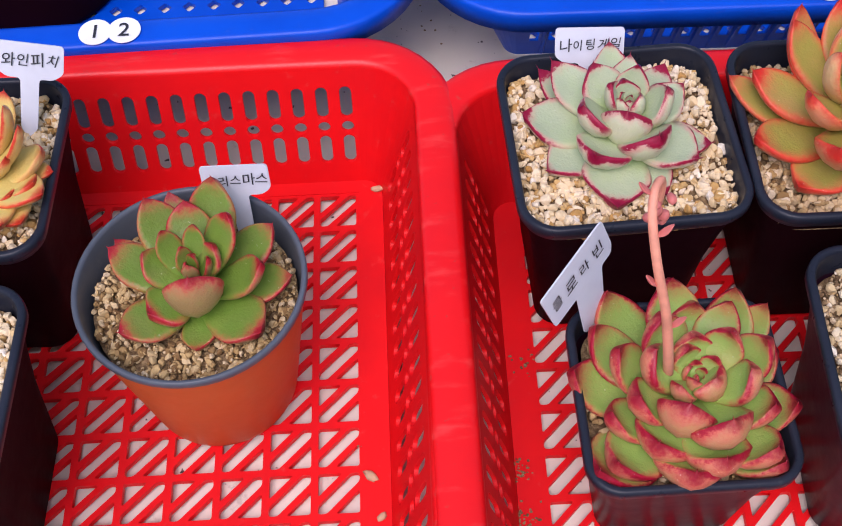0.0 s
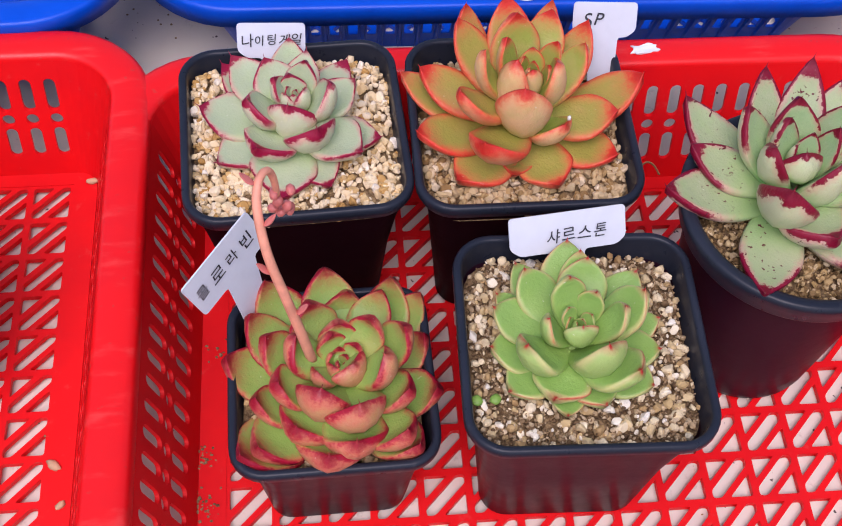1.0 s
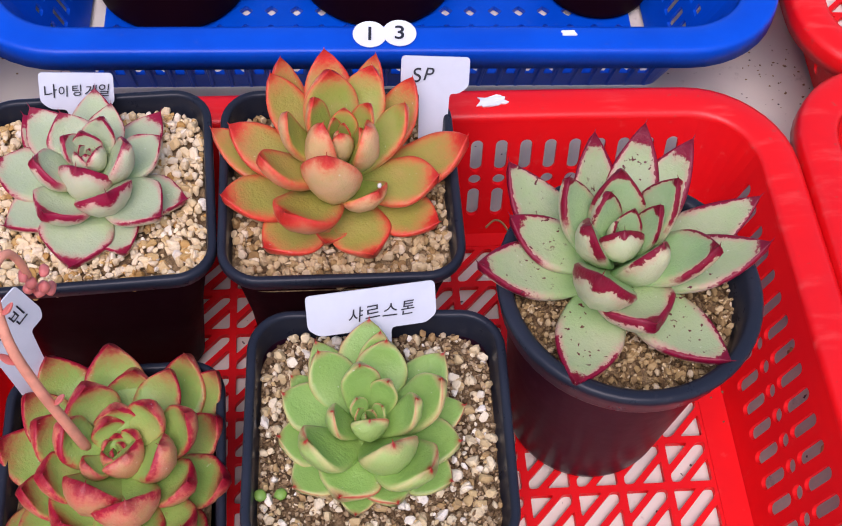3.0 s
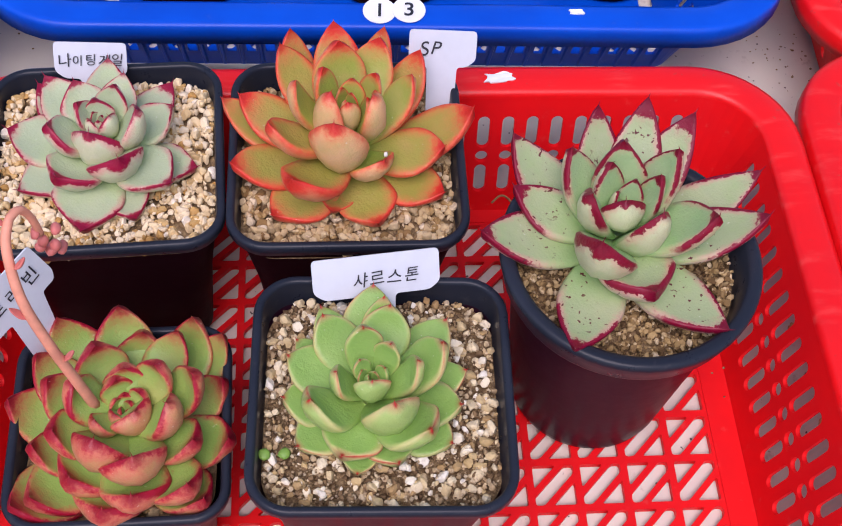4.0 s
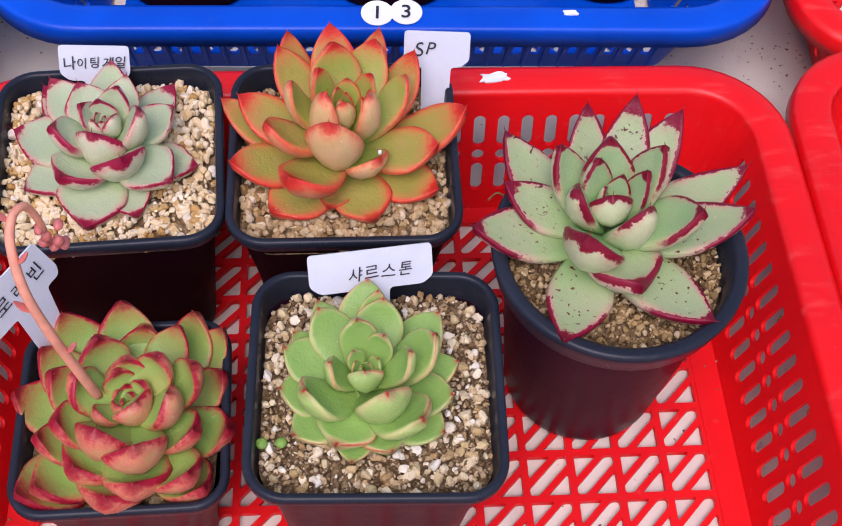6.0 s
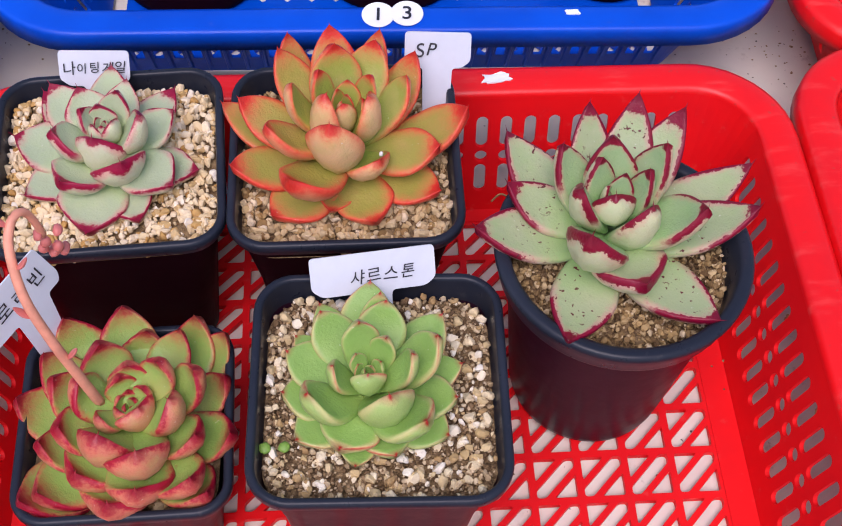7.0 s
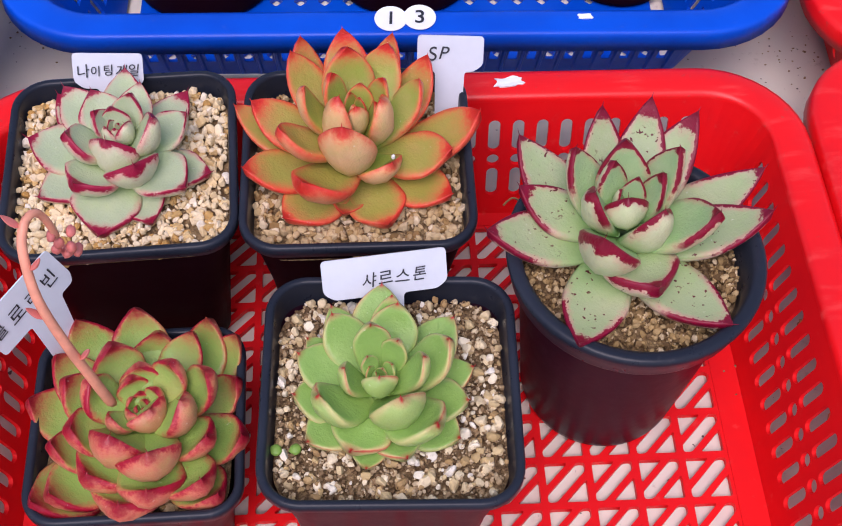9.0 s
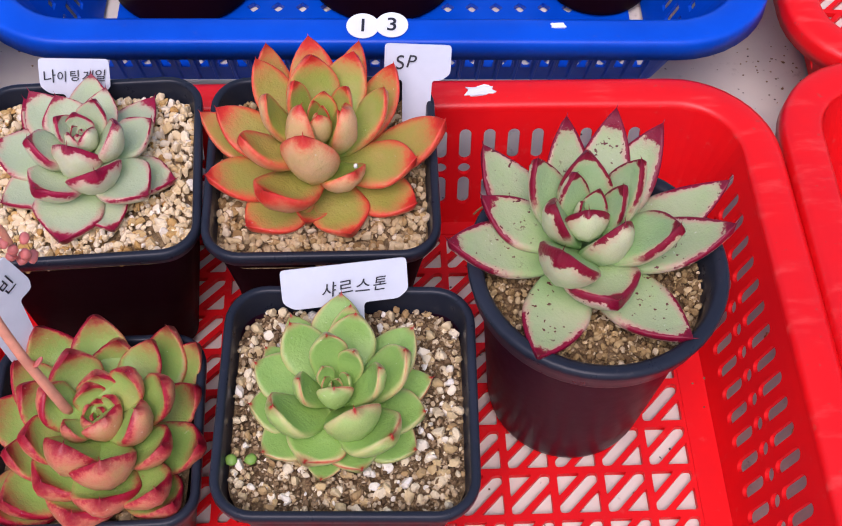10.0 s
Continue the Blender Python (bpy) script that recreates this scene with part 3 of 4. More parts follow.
# ---- succulents ----
def leaf_mesh(length, width, thick, bend, shape, mat, seed):
    """One fleshy leaf along +Y, upper face +Z. shape: (foot width, where it is widest, sharpness of the point)."""
    rng = random.Random(seed)
    nu, nv = 16, 16
    foot, peak, sharp, point, hollow = shape
    # centre line: curves up by `bend` degrees, then turned so that its chord lies along +Y
    pts, a, y, z = [], radians(-0.36 * bend), 0.0, 0.0
    for i in range(nu + 1):
        pts.append((y, z, a))
        # the curl gathers towards the point
        a0 = radians(bend * (((i + 0.5) / nu) ** 1.8 - 0.36))
        y += math.cos(a0) / nu
        z += math.sin(a0) / nu
        a = a0
    ch = math.hypot(pts[-1][0], pts[-1][1])
    rot = math.atan2(pts[-1][1], pts[-1][0])
    verts, uvs, faces, under = [], [], [], []
    skew, twist = rng.uniform(-0.05, 0.05), rng.uniform(-8, 8)
    for i in range(nu + 1):
        u = i / nu
        cy, cz, ca = pts[i]
        ca -= rot
        Y = (cy * math.cos(-rot) - cz * math.sin(-rot)) / ch * length
        Z = (cy * math.sin(-rot) + cz * math.cos(-rot)) / ch * length
        if u <= peak:
            f = u / peak
            w = foot + (1 - foot) * (math.sin(f * math.pi / 2) ** 1.15)
        else:
            f = (u - peak) / (1 - peak)
            w = (1 - f ** (2.7 - 1.0 * sharp)) ** (0.52 + 0.45 * sharp) if f < 1 else 0.0
        w = max(w, 0.02 if i == nu else 0.05) * width / 2
        t = thick * (0.55 + 0.45 * math.sin(min(u / 0.45, 1) * math.pi / 2)) * (1 - 0.68 * max(u - 0.45, 0) / 0.55)
        t = min(t, w * 1.6)
        for j in range(nv):
            b = 2 * math.pi * j / nv
            x, h = math.cos(b), math.sin(b)
            X = w * (abs(x) ** 0.85) * (1 if x > 0 else -1)
            cup = hollow * w * (x * x) * (0.4 + 0.6 * u)
            H = (0.44 * t * h if h > 0 else 0.80 * t * h * (0.75 + 0.25 * (1 - abs(x)))) + cup
            X += skew * length * 3.0 * u * (1 - u) + math.radians(twist) * u * H
            verts.append((X, Y - H * math.sin(ca), Z + H * math.cos(ca)))
            # across: 0 and 1 at the two rims, mirrored on the under side
            uvs.append((u, (x + 1) / 2))
    for i in range(nu):
        for j in range(nv):
            k = (j + 1) % nv
            faces.append((i * nv + j, (i + 1) * nv + j, (i + 1) * nv + k, i * nv + k)[::-1])
            under.append(0.0 if j < nv // 2 else 1.0)
    faces.append(tuple(range(nv)))
    under.append(1.0)
    # the horny point
    base = nu * nv
    last = Vector(verts[base])
    tip = len(verts)
    direction = Vector((skew * 0.4, math.cos(pts[-1][2] - rot + 0.3), math.sin(pts[-1][2] - rot + 0.3)))
    verts.append(tuple(Vector((0, length, 0)) + direction * width * point))
    uvs.append((1.0, 0.5))
    for j in range(nv):
        faces.append((base + j, tip, base + (j + 1) % nv)[::-1])
        under.append(0.0)
    me = mesh_of("leaf", verts, faces, mat, True, uvs)
    me.attributes.new("under", "FLOAT", "FACE").data.foreach_set("value", under)
    return me


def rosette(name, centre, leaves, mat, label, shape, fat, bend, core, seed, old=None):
    """A plant of single leaves. leaves: rows (azimuth, rise, length, width, and where its foot sits, outwards and upwards) in degrees and millimetres."""
    th = empty(name, pose(*centre), label, "succulent", "potted succulents")
    rng = random.Random(seed)
    part("stem", loft("stem", [[(px, py, z) for px, py in ring(r, r, r, 4, 1)] for z, r in ((-0.012, 0.005), (-0.004, 0.006), (0.004, 0.005), (0.008, 0.002))], mat, True, True), th)
    for k, (az, rise, length, width, *foot) in enumerate(leaves):
        L, W = length / 1000, width / 1000
        out, up = foot or (0.0, 1000 * core * rise / 90)
        curl = bend[0] if rise < 20 else bend[1] if rise < 66 else bend[2]
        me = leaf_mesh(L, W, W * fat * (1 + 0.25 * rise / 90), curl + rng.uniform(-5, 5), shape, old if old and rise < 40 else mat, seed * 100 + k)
        ob = part("leaf", me, th)
        ob.matrix_basis = pose(0, 0, 0, 0, 0, az - 90) @ Matrix.Translation((0, out / 1000, up / 1000)) @ pose(0, 0, 0, rise, rng.uniform(-5, 5), 0)
    return th


def spiral(n, length, width, rise, seed, turn=0.0):
    """Leaves in the plant's own order: 137.5 degrees apart, rising towards the heart."""
    rng = random.Random(seed)
    rows = []
    for k in range(n):
        f = k / (n - 1)
        rows.append((turn + 137.5 * k + rng.uniform(-5, 5), rise[0] + (rise[1] - rise[0]) * f ** 0.85, length[0] + (length[1] - length[0]) * f ** 1.3, width[0] + (width[1] - width[0]) * f ** 1.3))
    return rows

# ---- leaves: azimuth, rise, length, width, and how far out and up its foot sits (degrees, millimetres) ----
HONEY_OUTER = [(2, 56, 42, 15), (-7, 46, 40, 13), (-6, 26, 37, 20), (-10, 12, 37, 13), (-32, 18, 44, 20)]
HONEY_HEART = [(-29, 21, 38, 18), (-41, 20, 32, 15), (-49, 8, 40, 21), (-20, 40, 30, 13), (-60, 14, 41, 22)]
MINT_OUTER = [(133, 4, 42.6, 18, 4.0, 2.6), (59, 2, 38.9, 19, 4.0, 2.6), (166, 5, 37.3, 26, 4.0, 2.6), (-149, 3, 33.1, 23, 4.0, 2.6), (-99, 2, 33.9, 28, 4.0, 2.6), (-66, 2, 30.6, 20, 4.0, 2.6), (-11, 2, 31.8, 22, 4.0, 2.6)]
MINT_MIDDLE = [(94, 14, 36.5, 18, 4.0, 6.4), (82, 22, 28.6, 16, 4.0, 6.4), (130, 11, 37.7, 20, 4.0, 6.4), (31, 20, 26.7, 19, 4.0, 6.4), (-122, 27, 26.2, 24, 4.0, 6.4), (-37, 9, 30.0, 25, 4.0, 6.4)]
MINT_HEART = [(120, 35, 23.9, 19, 3.0, 10.7), (70, 60, 21.3, 14, 3.0, 10.7), (103, 73, 15.1, 13, 1.2, 14.8), (166, 70, 17.9, 12, 1.2, 14.8), (-28, 77, 12.8, 11, 1.2, 14.8), (-139, 78, 12.0, 9, 1.2, 14.8), (-4, 59, 22.6, 19, 3.0, 10.7), (-160, 46, 22.9, 20, 3.0, 10.7), (-104, 72, 24.2, 21, 3.0, 5.6), (-63, 46, 27.5, 23, 3.0, 5.6)]
PEACH_OUTER = [(124, 39, 52.4, 18, 4.0, 4.3), (69, 36, 51.1, 16, 4.0, 4.3), (51, 35, 48.3, 18, 4.0, 4.3), (157, 13, 51.8, 19, 4.0, 4.3), (10, 26, 50.3, 23, 4.0, 4.3), (-167, 15, 44.1, 22, 4.0, 4.3), (-136, 2, 36.8, 25, 4.0, 4.3), (-70, 2, 29.9, 24, 4.0, 4.3), (-27, 5, 37.9, 23, 4.0, 4.3), (-103, 2, 23.0, 15, 4.0, 4.3)]
PEACH_MIDDLE = [(95, 38, 47.0, 20, 4.0, 10.6), (129, 34, 45.0, 18, 4.0, 10.6), (104, 59, 40.4, 22, 4.0, 10.6), (70, 43, 42.1, 20, 4.0, 10.6), (31, 44, 35.7, 16, 4.0, 10.6), (157, 16, 43.8, 21, 4.0, 10.6), (-7, 15, 34.7, 23, 4.0, 10.6), (-55, 40, 23.6, 19, 4.0, 10.6), (-122, 32, 39.1, 25, 4.0, 10.6)]
PEACH_HEART = [(145, 71, 31.2, 13, 3.0, 17.9), (88, 68, 19.0, 11, 1.2, 24.7), (45, 74, 30.9, 11, 3.0, 17.9), (178, 64, 37.1, 14, 3.0, 17.9), (-145, 84, 38.2, 18, 3.0, 9.4), (-15, 77, 28.2, 18, 3.0, 17.9), (-74, 83, 18.1, 10, 1.2, 24.7), (-100, 68, 40.8, 23, 3.0, 9.4), (-155, 38, 36.5, 19, 3.0, 17.9)]
RUBY_OUTER = [(127, 13, 46.1, 24, 4.0, 2.0), (99, 28, 40.0, 22, 4.0, 2.0), (63, 13, 41.6, 21, 4.0, 2.0), (48, 10, 42.4, 19, 4.0, 2.0), (144, 14, 39.9, 20, 4.0, 2.0), (158, 31, 30.6, 20, 4.0, 2.0), (28, 8, 32.1, 19, 4.0, 2.0), (168, 6, 41.0, 24, 4.0, 2.0), (-11, 10, 32.4, 21, 4.0, 2.0), (-162, 15, 30.8, 20, 4.0, 2.0), (-139, 5, 37.8, 25, 4.0, 2.0), (-99, 14, 31.2, 28, 4.0, 2.0), (-46, 4, 35.7, 22, 4.0, 2.0), (-142, 2, 44.1, 27, 4.0, 2.0)]
RUBY_MIDDLE = [(122, 45, 27.6, 21, 4.0, 4.9), (87, 19, 29.5, 21, 4.0, 4.9), (64, 21, 32.8, 17, 4.0, 4.9), (25, 45, 29.4, 18, 4.0, 4.9), (-161, 35, 25.6, 20, 4.0, 4.9), (-28, 28, 26.1, 20, 4.0, 4.9), (-127, 15, 25.7, 25, 4.0, 4.9), (-82, 19, 28.8, 25, 4.0, 4.9), (-50, 17, 33.0, 22, 4.0, 4.9)]
RUBY_HEART = [(96, 54, 17.2, 17, 3.0, 8.2), (53, 57, 22.6, 16, 3.0, 8.2), (118, 62, 14.1, 13, 3.0, 8.2), (165, 51, 23.1, 18, 3.0, 8.2), (-14, 56, 22.3, 18, 3.0, 8.2), (-139, 48, 14.7, 11, 1.2, 11.3), (-115, 57, 25.9, 22, 3.0, 4.3), (-44, 68, 10.5, 17, 1.2, 11.3), (-127, 69, 9.2, 8, 1.2, 11.3), (96, 51, 6.9, 8, 1.2, 11.3), (50, 60, 10.7, 9, 1.2, 11.3), (-72, 48, 29.5, 24, 3.0, 4.3)]
LIME_OUTER = [(79, 33, 34.5, 14, 4.0, 2.7), (115, 6, 37.6, 16, 4.0, 2.7), (46, 14, 37.0, 19, 4.0, 2.7), (18, 7, 32.3, 16, 4.0, 2.7), (-8, 14, 28.7, 19, 4.0, 2.7), (179, 10, 26.9, 19, 4.0, 2.7), (-69, 7, 22.0, 19, 4.0, 2.7), (-145, 6, 26.8, 19, 4.0, 2.7), (-30, 4, 28.7, 19, 4.0, 2.7), (-100, 2, 23.4, 14, 4.0, 2.7), (138, 7, 31.7, 15, 4.0, 2.7)]
LIME_MIDDLE = [(89, 17, 37.5, 20, 4.0, 6.6), (74, 32, 29.9, 19, 4.0, 6.6), (123, 25, 30.1, 18, 4.0, 6.6), (20, 44, 31.2, 18, 4.0, 6.6), (154, 14, 28.7, 19, 4.0, 6.6), (-149, 48, 28.0, 20, 4.0, 6.6), (-45, 33, 27.7, 23, 4.0, 6.6), (-113, 10, 21.6, 22, 4.0, 6.6)]
LIME_HEART = [(105, 60, 23.2, 14, 3.0, 11.1), (54, 64, 19.4, 11, 3.0, 11.1), (3, 60, 24.6, 13, 3.0, 11.1), (-177, 64, 19.9, 12, 3.0, 11.1), (124, 71, 12.8, 7, 1.2, 15.4), (28, 69, 10.4, 7, 1.2, 15.4), (-85, 78, 12.1, 13, 1.2, 15.4), (-66, 64, 29.6, 21, 3.0, 5.8)]
FROST_OUTER = [(74, 34, 54.5, 21, 4.0, 3.6), (98, 34, 49.7, 19, 4.0, 3.6), (54, 32, 55.9, 21, 4.0, 3.6), (133, 21, 52.0, 24, 4.0, 3.6), (22, 16, 60.5, 22, 4.0, 3.6), (-2, 22, 55.3, 25, 4.0, 3.6), (-176, 18, 49.2, 25, 4.0, 3.6), (-112, 9, 49.5, 25, 4.0, 3.6), (-49, 8, 51.3, 26, 4.0, 3.6)]
FROST_MIDDLE = [(137, 52, 36.3, 19, 4.0, 8.9), (85, 69, 37.3, 21, 4.0, 8.9), (24, 68, 42.6, 19, 4.0, 8.9), (156, 16, 38.0, 21, 4.0, 8.9), (-18, 47, 41.5, 23, 4.0, 8.9), (-75, 22, 30.9, 30, 4.0, 8.9)]
FROST_HEART = [(121, 71, 26.6, 14, 3.0, 14.9), (69, 78, 18.4, 10, 1.2, 20.6), (19, 74, 29.6, 13, 3.0, 14.9), (155, 82, 13.8, 7, 1.2, 20.6), (-86, 83, 16.0, 17, 1.2, 20.6), (-168, 66, 28.2, 18, 3.0, 14.9), (-55, 69, 34.6, 21, 3.0, 7.8), (-123, 54, 43.3, 25, 3.0, 7.8)]
OLIVE_OUTER = [(110, 18, 41.8, 15, 4.0, 2.8), (7, 11, 32.7, 19, 4.0, 2.8), (-148, 8, 29.8, 21, 4.0, 2.8), (-38, 12, 29.0, 23, 4.0, 2.8), (-88, 2, 20.2, 14, 4.0, 2.8), (149, 16, 36.9, 14, 4.0, 2.8)]
OLIVE_MIDDLE = [(78, 43, 41.0, 20, 4.0, 7.0), (126, 38, 37.6, 19, 4.0, 7.0), (156, 13, 35.2, 19, 4.0, 7.0), (39, 17, 34.3, 19, 4.0, 7.0), (4, 36, 27.4, 17, 4.0, 7.0), (-141, 19, 18.0, 21, 4.0, 7.0)]
OLIVE_HEART = [(100, 43, 29.7, 18, 3.0, 11.8), (49, 52, 29.6, 15, 3.0, 11.8), (79, 58, 20.8, 9, 1.2, 16.2), (130, 56, 23.0, 11, 3.0, 11.8), (160, 36, 20.8, 16, 3.0, 11.8), (43, 51, 15.0, 15, 1.2, 16.2), (118, 63, 9.8, 10, 1.2, 16.2), (-80, 73, 28.0, 23, 3.0, 6.2)]

# ---- middle basket ----
square_pot("plant_pot", 0.0945, 0.3547, 0.0927, 0.0935, "black square plastic pot with cream gravel, in the red basket", 4.4)
square_pot("plant_pot", 0.1895, 0.3560, 0.0935, 0.0946, "black square plastic pot beside another, holding an orange succulent", 1.1)
square_pot("plant_pot", 0.2016, 0.2516, 0.0927, 0.0926, "black square plastic pot with coarse white and brown gravel", -0.5, body_mat=black_plastic_lit)
square_pot("plant_pot", 0.1081, 0.2501, 0.0787, 0.0700, "thin black square pot overgrown by its rosette", 2.5, body_mat=black_plastic_lit)
round_pot("plant_pot", 0.2946, 0.3015, 0.0491, 0.1036, 0.034, "dark round plastic pot with a thick grey rim", black_plastic_lit, gray_plastic)
gravel(0.0945, 0.3547, 0.0902, 0.0425, 0.0150, cream_stone, "cream and ochre gravel filling a square pot", 1, turn=4.4)
gravel(0.1895, 0.3560, 0.0892, 0.0428, 0.0150, tan_stone, "cream and tan gravel round the orange succulent", 2, turn=1.1)
gravel(0.2016, 0.2516, 0.0868, 0.0418, 0.015, fine_earth, "fine brown grit and bark crumbs in a square pot", 3, (0.0005, 0.0015), 3800)
gravel(0.2016, 0.2516, 0.0880, 0.0418, 0.015, white_stone, "white and tan stones strewn on brown grit", 13, (0.0008, 0.0030), 620, bed=False)
gravel(0.1081, 0.2501, 0.0660, 0.0340, 0.012, sandy_stone, "dark sandy gravel in the overgrown pot", 4, count=300)
gravel(0.2946, 0.3015, 0.0955, 0.0418, 0.0418, dark_stone, "sandy brown gravel in the round pot", 5, (0.0005, 0.0019), 2600)
rosette("succulent", (0.0955, 0.3565, 0.0915), MINT_OUTER + MINT_MIDDLE + MINT_HEART + spiral(4, (12, 9), (7, 4), (66, 84), 21), skin_mint, "pale mint rosette with crimson leaf edges and points", (0.48, 0.58, 0.92, 0.13, 0.40), 0.34, (38, 60, 44), 0.018, 1)
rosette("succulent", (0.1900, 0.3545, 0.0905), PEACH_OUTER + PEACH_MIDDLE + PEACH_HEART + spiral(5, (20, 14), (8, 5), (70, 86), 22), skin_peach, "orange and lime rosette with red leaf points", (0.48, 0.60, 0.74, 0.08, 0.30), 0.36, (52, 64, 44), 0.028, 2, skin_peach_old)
rosette("succulent", (0.1125, 0.2475, 0.0735), RUBY_OUTER + RUBY_MIDDLE + RUBY_HEART + spiral(6, (11, 7), (7, 4), (58, 84), 23), skin_ruby, "dense green rosette with ruby red leaf edges", (0.54, 0.62, 0.80, 0.09, 0.36), 0.40, (128, 104, 54), 0.011, 3)
rosette("succulent", (0.1975, 0.2480, 0.0895), LIME_OUTER + LIME_MIDDLE + LIME_HEART + spiral(5, (12, 8), (6, 4), (66, 84), 24), skin_lime, "lime green rosette with small red leaf points", (0.50, 0.62, 0.72, 0.08, 0.24), 0.38, (46, 64, 46), 0.0165, 4)
rosette("succulent", (0.2885, 0.3085, 0.0985), FROST_OUTER + FROST_MIDDLE + FROST_HEART + spiral(4, (14, 10), (7, 4), (70, 86), 25), skin_frost_young, "frosty green rosette with long dark crimson leaf points", (0.54, 0.50, 0.92, 0.14, 0.38), 0.36, (48, 58, 40), 0.022, 5, skin_frost)

# ---- left basket ----
round_pot("plant_pot", -0.0760, 0.2951, 0.0453, 0.0841, 0.032, "terracotta-orange plastic pot with a grey rim", orange_plastic, slate_plastic, lip=0.006, roll=0.45)
square_pot("plant_pot", -0.1785, 0.3476, 0.0927, 0.0935, "black square plastic pot with cream gravel, at the basket's edge")
square_pot("plant_pot", -0.1789, 0.2434, 0.0927, 0.0935, "black square plastic pot with pale gravel")
gravel(-0.0760, 0.2951, 0.0775, 0.0402, 0.0402, sandy_stone, "sandy tan gravel in the orange pot", 6, (0.0007, 0.0022), 1900)
gravel(-0.1785, 0.3476, 0.0900, 0.0419, 0.0150, cream_stone, "cream gravel under a honey-coloured rosette", 7)
gravel(-0.1789, 0.2434, 0.0900, 0.0419, 0.0150, cream_stone, "cream gravel in a square pot", 8)
rosette("succulent", (-0.0725, 0.2915, 0.0790), OLIVE_OUTER + OLIVE_MIDDLE + OLIVE_HEART + spiral(5, (18, 11), (8, 5), (66, 85), 26), skin_olive, "olive green rosette flushed red at the leaf points", (0.52, 0.60, 0.70, 0.07, 0.28), 0.36, (40, 56, 40), 0.018, 6)
rosette("succulent", (-0.1675, 0.3456, 0.0930), HONEY_OUTER + HONEY_HEART + [(75 + 25 * k, 14 + 9 * (k % 4), 38 - 3 * (k % 4), 19) for k in range(8)], skin_honey, "honey yellow rosette with orange leaf edges", (0.45, 0.62, 0.62, 0.06, 0.14), 0.36, (26, 54, 40), 0.004, 7)


# ---- name tags ----
def tag(top_left, top_right, height, lean, stem, words, label, size=0.006, slide=0.0, stem_w=0.28, line=0.50):
    """T-shaped plastic plant tag. lean: degrees by which its top leans away."""
    a, b = Vector(top_left), Vector(top_right)
    right = (b - a)
    w = right.length
    right.normalize()
    back = Vector((0, 0, 1)).cross(right).normalized()
    up = (Vector((0, 0, 1)) * math.cos(radians(lean)) + back * math.sin(radians(lean)))
    up = (up - right * up.dot(right)).normalized()
    face = right.cross(up)
    m = Matrix((right, up, face)).transposed().to_4x4()
    m.translation = (a + b) / 2
    th = empty("plant_tag", m, label, "plant tag", "name tags")
    s = w * stem_w / 2
    outline = rounded([(-w / 2, 0), (-w / 2, -height + 0.003), (-w / 2 + 0.004, -height), (-s, -height), (-s * 0.9, -height - stem), (0, -height - stem - 0.004), (s * 0.9, -height - stem), (s, -height), (w / 2 - 0.004, -height), (w / 2, -height + 0.003), (w / 2, 0)], 0.0018, 4)
    outline = outline[::-1] if sum((q[0] - p[0]) * (q[1] + p[1]) for p, q in zip(outline, outline[1:] + outline[:1])) > 0 else outline
    n = len(outline)
    sheet = pierced(outline, [])
    v, f = slab([(sheet, 0, 0)], lambda x, y, d: (x, y, -d), 0.0007)
    f += [(i, n + i, n + (i + 1) % n, (i + 1) % n) for i in range(n)]
    plate = part("plate", mesh_of("plate", v, f, tag_white, False), th)
    if words:
        letters("letter", words, plate, pose(slide, -height * line, 0.0006, 0, 0, 3), size, ink)
    return th


def letters(name, words, parent, m, size, mat, slant=0.15, thin=-0.00003, gap=0.98):
    """Writing by hand: every letter set a little off its line."""
    rng = random.Random(len(words) * 7 + int(size * 1e5))
    for i, letter in enumerate(words):
        cu = bpy.data.curves.new(name, "FONT")
        cu.body, cu.size, cu.align_x, cu.align_y = letter, size * rng.uniform(0.86, 1.1), "CENTER", "CENTER"
        cu.shear, cu.offset = slant + rng.uniform(-0.1, 0.1), -thin
        ob = bpy.data.objects.new(name, cu)
        me = bpy.data.meshes.new_from_object(ob)
        me.materials.clear()
        me.materials.append(mat)
        bpy.data.objects.remove(ob)
        x = (i - (len(words) - 1) / 2) * size * gap * (0.62 if letter.isascii() else 0.95)
        part(name, me, parent, "", m @ pose(x, rng.uniform(-0.06, 0.06) * size, 0, 0, 0, rng.uniform(-7, 7)))


tag((0.0710, 0.4012, 0.1102), (0.1000, 0.4015, 0.1094), 0.0150, 34, 0.014, "나이팅게일", "white plastic plant tag with handwritten name, behind a pot", 0.0056)
tag((0.2148, 0.4022, 0.1190), (0.2424, 0.4015, 0.1186), 0.0150, 34, 0.022, "SP", "white plastic plant tag with two letters, beside the orange rosette", 0.0075, slide=-0.0055, stem_w=0.45)
tag((0.1764, 0.2940, 0.1124), (0.2226, 0.3016, 0.1104), 0.0155, 40, 0.012, "샤르스톤", "white plastic plant tag with handwritten name, at a pot's back edge", 0.0068, slide=0.003, line=0.60)
tag((-0.0728, 0.3350, 0.1070), (-0.0458, 0.3340, 0.1090), 0.0140, 18, 0.020, "크리스마스", "white plastic plant tag standing behind the olive rosette", 0.0055)
tag((-0.1552, 0.3870, 0.1270), (-0.1292, 0.3870, 0.1215), 0.0150, 28, 0.022, "와인피치", "white plastic plant tag in a pot of cream gravel", 0.0062)


